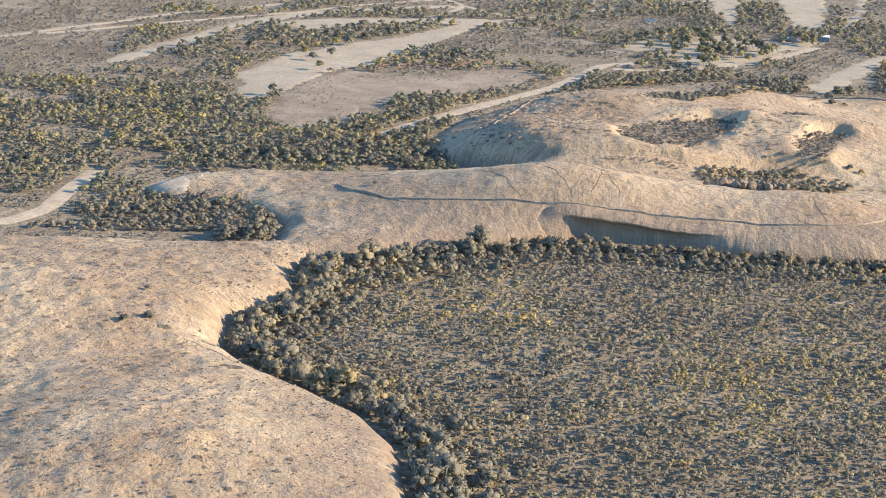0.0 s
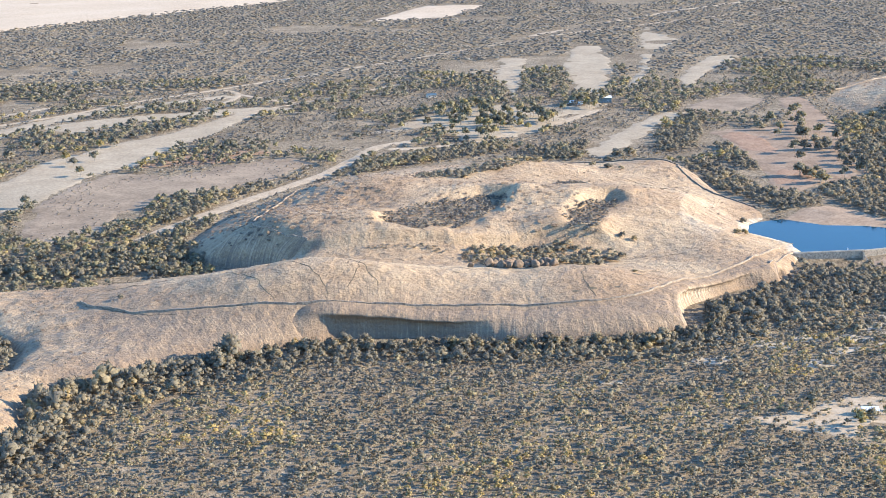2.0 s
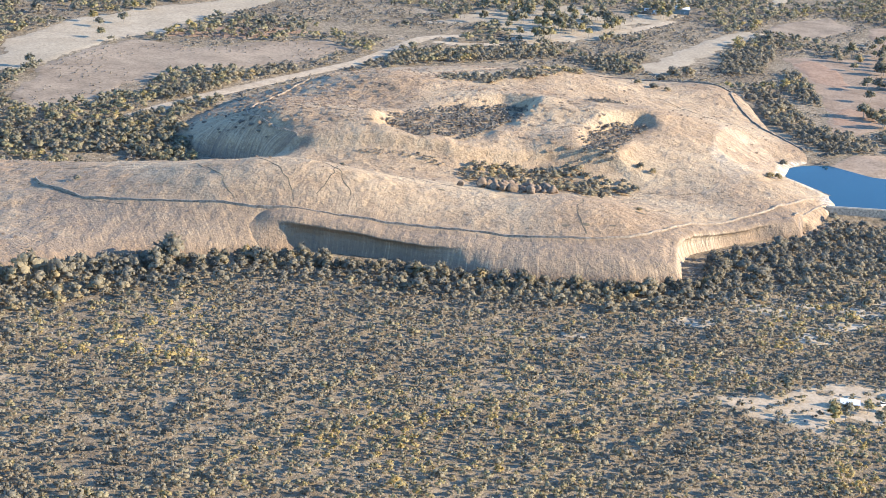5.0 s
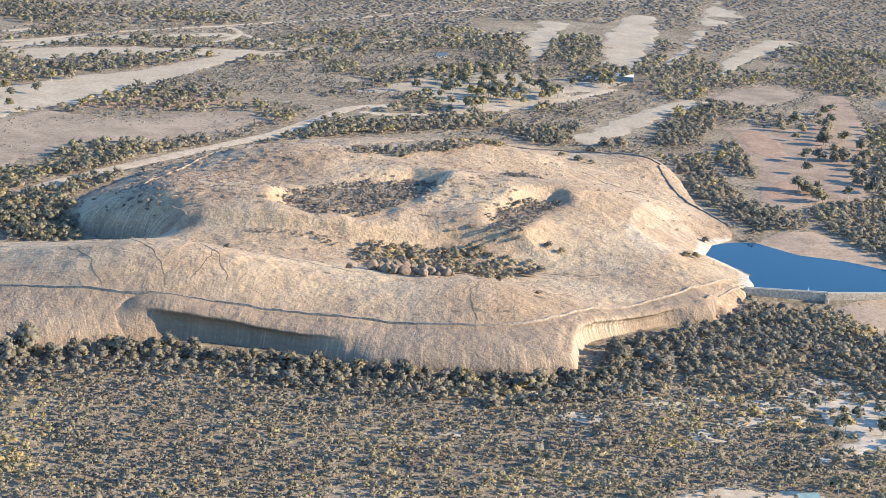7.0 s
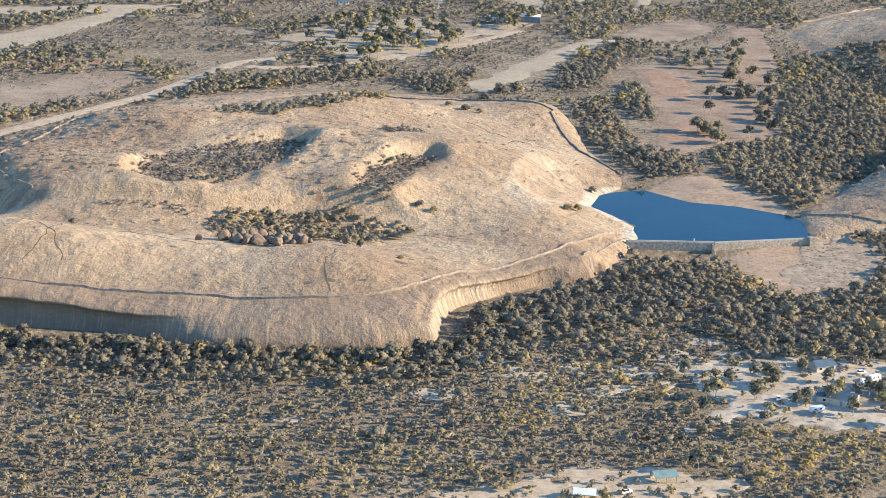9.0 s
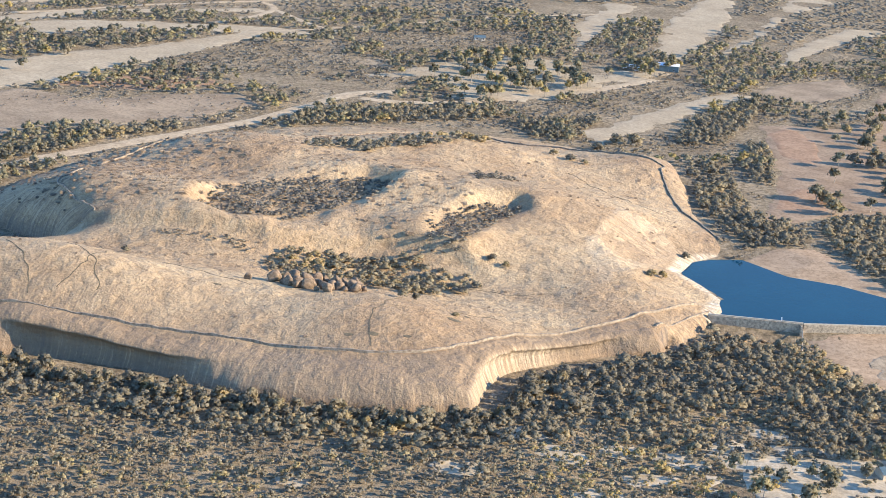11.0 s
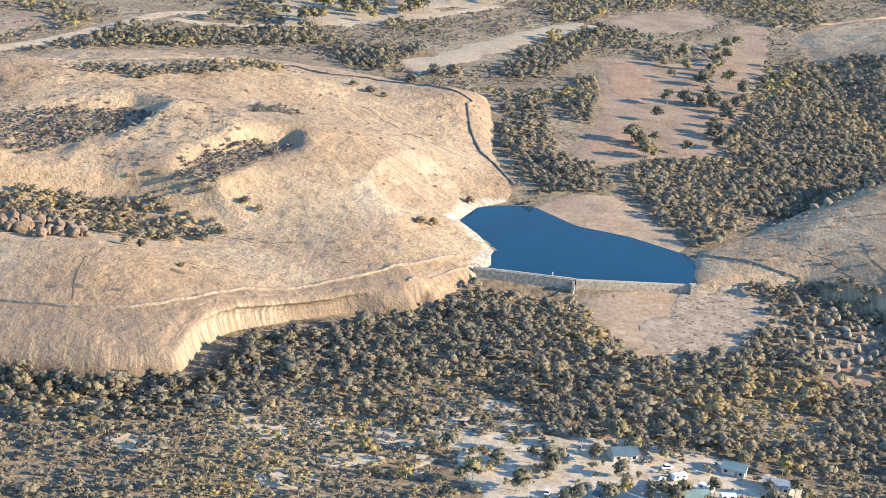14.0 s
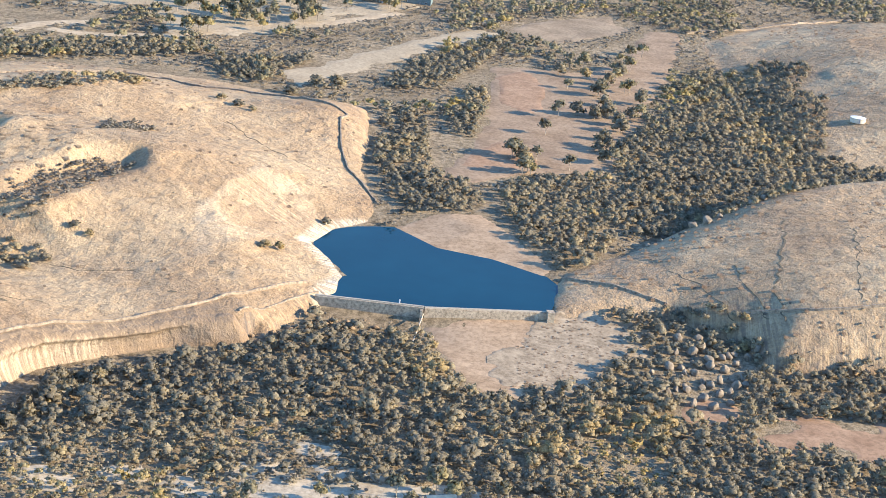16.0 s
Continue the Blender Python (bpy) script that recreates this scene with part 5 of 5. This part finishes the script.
# ---- buildings ----
def gable_house(name, x, y, w, d, h, rise, turn, roof_mat, wall_mat, label, category="house", eave=0.5, open_side=False):
    """A house with gabled roof, door, windows, gutters and fascia; sizes in metres, place in plan units."""
    root = tagged(new(name), label, category)
    if not open_side:
        part("wall", block(w, d, h, 0.03), wall_mat, root)
    else:
        for sx in (-1, 0, 1):
            for sy in (-1, 1):
                p = part("post", block(0.18, 0.18, h, 0.02), M_GREY, root)
                p.matrix_world = pose(sx * (w / 2 - 0.2), sy * (d / 2 - 0.2), 0)
        p = part("back_wall", block(w, 0.15, h, 0.02), wall_mat, root)
        p.matrix_world = pose(0, d / 2, 0)
    bm = bmesh.new()
    W, D, t = w / 2 + eave, d / 2 + eave, 0.12
    prof = [(-D, h - 0.1), (0, h + rise), (D, h - 0.1), (D, h - 0.1 - t), (0, h + rise - t), (-D, h - 0.1 - t)]
    a = [bm.verts.new((-W, py, pz)) for py, pz in prof]
    b = [bm.verts.new((W, py, pz)) for py, pz in prof]
    bm.faces.new(a[::-1]), bm.faces.new(b)
    for i in range(6):
        bm.faces.new((a[i], a[(i + 1) % 6], b[(i + 1) % 6], b[i]))
    part("roof", bm, roof_mat, root)
    if not open_side:
        bm = bmesh.new()
        for sx in (-1, 1):
            v = [bm.verts.new((sx * w / 2, -d / 2, h)), bm.verts.new((sx * w / 2, d / 2, h)), bm.verts.new((sx * w / 2, 0, h + rise * 0.9))]
            bm.faces.new(v)
        part("gable", bm, wall_mat, root)
        p = part("door", block(0.95, 0.1, 2.05, 0.02), M_GREY, root)
        p.matrix_world = pose(w * 0.15, -d / 2 - 0.03, 0)
        part("handle", block(0.05, 0.08, 0.14, 0.01), M_ROOF, p).matrix_basis = pose(0.36, -0.06, 1.0)
        for k in (-0.3, 0.34):
            p = part("window", block(1.5, 0.08, 1.3, 0.02), M_WHITE, root)
            p.matrix_world = pose(w * k, -d / 2 - 0.03, 0.85)
            part("pane", block(1.25, 0.1, 1.05, 0.01), M_GLASS, p).matrix_basis = pose(0, -0.01, 0.12)
        for sy in (-1, 1):
            p = part("gutter", block(w + 2 * eave, 0.14, 0.14, 0.03), M_GREY, root)
            p.matrix_world = pose(0, sy * (d / 2 + eave + 0.07), h - 0.28)
    root.matrix_world = pose(x * K, y * K, float(land_z(x, y)[0]) * K, 0, 0, turn)
    return root


gable_house("shed", -28, 778, 23, 13, 5.0, 1.3, -6, M_ROOF, M_TEAL, "large metal shed with pale roof and grey-green walls", "shed")
gable_house("cabin", -213, 868, 9, 7, 2.8, 1.4, 10, M_BLUE, M_CREAM, "small cabin with blue metal roof among trees", "cabin")


def round_part(name, r1, r2, depth, material, parent, m, label=""):
    bm = bmesh.new()
    bmesh.ops.create_cone(bm, cap_ends=True, segments=32, radius1=r1, radius2=r2, depth=depth)
    ob = part(name, bm, material, parent, label)
    ob.matrix_world = m
    return ob


tank = tagged(new("water_tank"), "round white water tank on the granite slope", "water tank")
round_part("tank_wall", 4.6, 4.6, 2.8, M_CREAM, tank, pose(0, 0, 1.2))
round_part("roof", 4.8, 0.4, 0.5, M_ROOF, tank, pose(0, 0, 2.87), "pale metal roof")
round_part("rim", 4.85, 4.85, 0.16, M_GREY, tank, pose(0, 0, 2.55))
part("hatch", block(0.8, 0.8, 0.2, 0.03), M_GREY, tank).matrix_world = pose(2.2, 0.6, 2.85)
part("ladder", block(0.5, 0.08, 2.8, 0.02), M_GREY, tank).matrix_world = pose(0, -4.66, 0)
tank.matrix_world = pose(299 * K, 434 * K, float(land_z(299, 434)[0]) * K)

gable_house("cabin", 12, -199, 9, 6.5, 2.7, 1.6, 18, M_BLUE, M_CREAM, "campground cabin with dark blue-grey roof", "cabin")
gable_house("cabin", 58, -201, 8, 6, 2.7, 1.6, -20, M_BLUEGREEN, M_CREAM, "campground cabin with grey-green roof", "cabin")
gable_house("cabin", 74, -212, 9, 6, 2.7, 1.5, -15, M_ROOFGREY, M_CREAM, "campground cabin with grey roof", "cabin")
gable_house("kiosk", 8, -242, 15, 9, 3.0, 1.8, -28, M_BLUE, M_CREAM, "long kiosk building with blue-grey hipped metal roof", "building")
gable_house("shelter", 38, -232, 9, 7, 2.8, 1.6, 20, M_BLUEGREEN, M_CREAM, "open shelter with pale green roof", "shelter", open_side=True)
gable_house("shelter", -92, -332, 8, 6, 2.8, 1.4, 12, M_BLUEGREEN, M_CREAM, "open shelter with pale green roof beside the car park", "shelter", open_side=True)
gable_house("shelter", -128, -350, 7, 5, 2.6, 1.2, -10, M_ROOF, M_CREAM, "open shelter with white roof beside the car park", "shelter", open_side=True)


def caravan(x, y, turn, wide=2.3, long=5.6, label="white caravan parked in the campground"):
    root = tagged(new("caravan"), label, "caravan", "caravans")
    p = part("body", block(long, wide, 2.1, 0.25), M_WHITE, root)
    p.matrix_world = pose(0, 0, 0.5)
    for sx in (-1.4, 1.2):
        p = part("window", block(1.0, 0.06, 0.6, 0.02), M_GLASS, root)
        p.matrix_world = pose(sx, -wide / 2 - 0.01, 1.5)
    for sy in (-1, 1):
        bm = bmesh.new()
        bmesh.ops.create_cone(bm, cap_ends=True, segments=14, radius1=0.35, radius2=0.35, depth=0.22)
        p = part("wheel", bm, M_GREY, root)
        p.matrix_world = pose(0, sy * (wide / 2 - 0.05), 0.35, 90)
    p = part("drawbar", block(1.4, 0.12, 0.12, 0.02), M_GREY, root)
    p.matrix_world = pose(long / 2 + 0.6, 0, 0.5)
    root.matrix_world = pose(x * K, y * K, float(land_z(x, y)[0]) * K + 0.1, 0, 0, turn)
    return root


def car(x, y, turn, material, label):
    root = tagged(new("car"), label, "car", "parked cars")
    part("body", block(4.5, 1.8, 0.75, 0.18), material, root).matrix_world = pose(0, 0, 0.35)
    part("cabin", block(2.5, 1.6, 0.65, 0.12, 0.82), M_GLASS, root).matrix_world = pose(-0.2, 0, 1.05)
    part("roof", block(2.0, 1.3, 0.06, 0.02), material, root).matrix_world = pose(-0.2, 0, 1.69)
    for sx in (-1.35, 1.4):
        for sy in (-0.82, 0.82):
            bm = bmesh.new()
            bmesh.ops.create_cone(bm, cap_ends=True, segments=14, radius1=0.33, radius2=0.33, depth=0.22)
            wheel = part("wheel", bm, M_GREY, root)
            wheel.matrix_world = pose(sx, sy, 0.33, 90)
            hub = bmesh.new()
            bmesh.ops.create_cone(hub, cap_ends=True, segments=12, radius1=0.2, radius2=0.18, depth=0.26)
            part("rim", hub, M_ROOF, wheel)
    root.matrix_world = pose(x * K, y * K, float(land_z(x, y)[0]) * K + 0.1, 0, 0, turn)


# pale rubble at the foot of the rock beside the dam
for x, y in ((-74, -46), (-66, -38), (-58, -30), (-50, -24), (-42, -18), (-36, -12), (-30, -10), (-70, -50), (-46, -14), (-26, -8)):
    for _ in range(3):
        s = rr.uniform(1.5, 3.6)
        a, b = x + rr.uniform(-6, 6), y + rr.uniform(-5, 5)
        ob = part("rubble_block", boulder(rr, s * K, rr.uniform(0.5, 0.8)), M_ROCK)
        ob.matrix_world = pose(a * K, b * K, (float(land_z(a, b)[0]) + s * 0.2) * K, 0, 0, rr.uniform(0, 360))
        tagged(ob, "pale broken granite block at the cliff foot", "rubble", "rubble blocks")
for k, (x, y, w) in enumerate(((-668, -409, 6), (-656, -400, 7), (-662, -360, 4), (-540, -70, 5))):
    ob = single(GUMS[k % 4], x, y, w * K, w * 0.6 * K)
    ob.name = "bush"
    tagged(ob, "rounded bush growing from a crack in granite", "bush", "bushes on the outcrop")
for x, y, a in ((34, -214, 30), (44, -222, -40), (52, -228, 10), (26, -222, 75), (-6, -256, 20), (60, -236, -30), (-60, 775, 5), (-52, 764, 20)):
    caravan(x, y, a)
for x, y, a, m, c in ((57, -228, 60, M_RED_PAINT, "red car parked beside a caravan"), (30, -205, 15, M_WHITE, "white car parked on gravel"), (-20, -240, 80, M_WHITE, "white car parked on gravel"), (-110, -345, 30, M_WHITE, "white car in the dirt car park"), (-68, 768, 40, M_WHITE, "white car beside the shed"), (-56, 757, 0, M_GREY, "grey car beside the shed")):
    car(x, y, a, m, c)
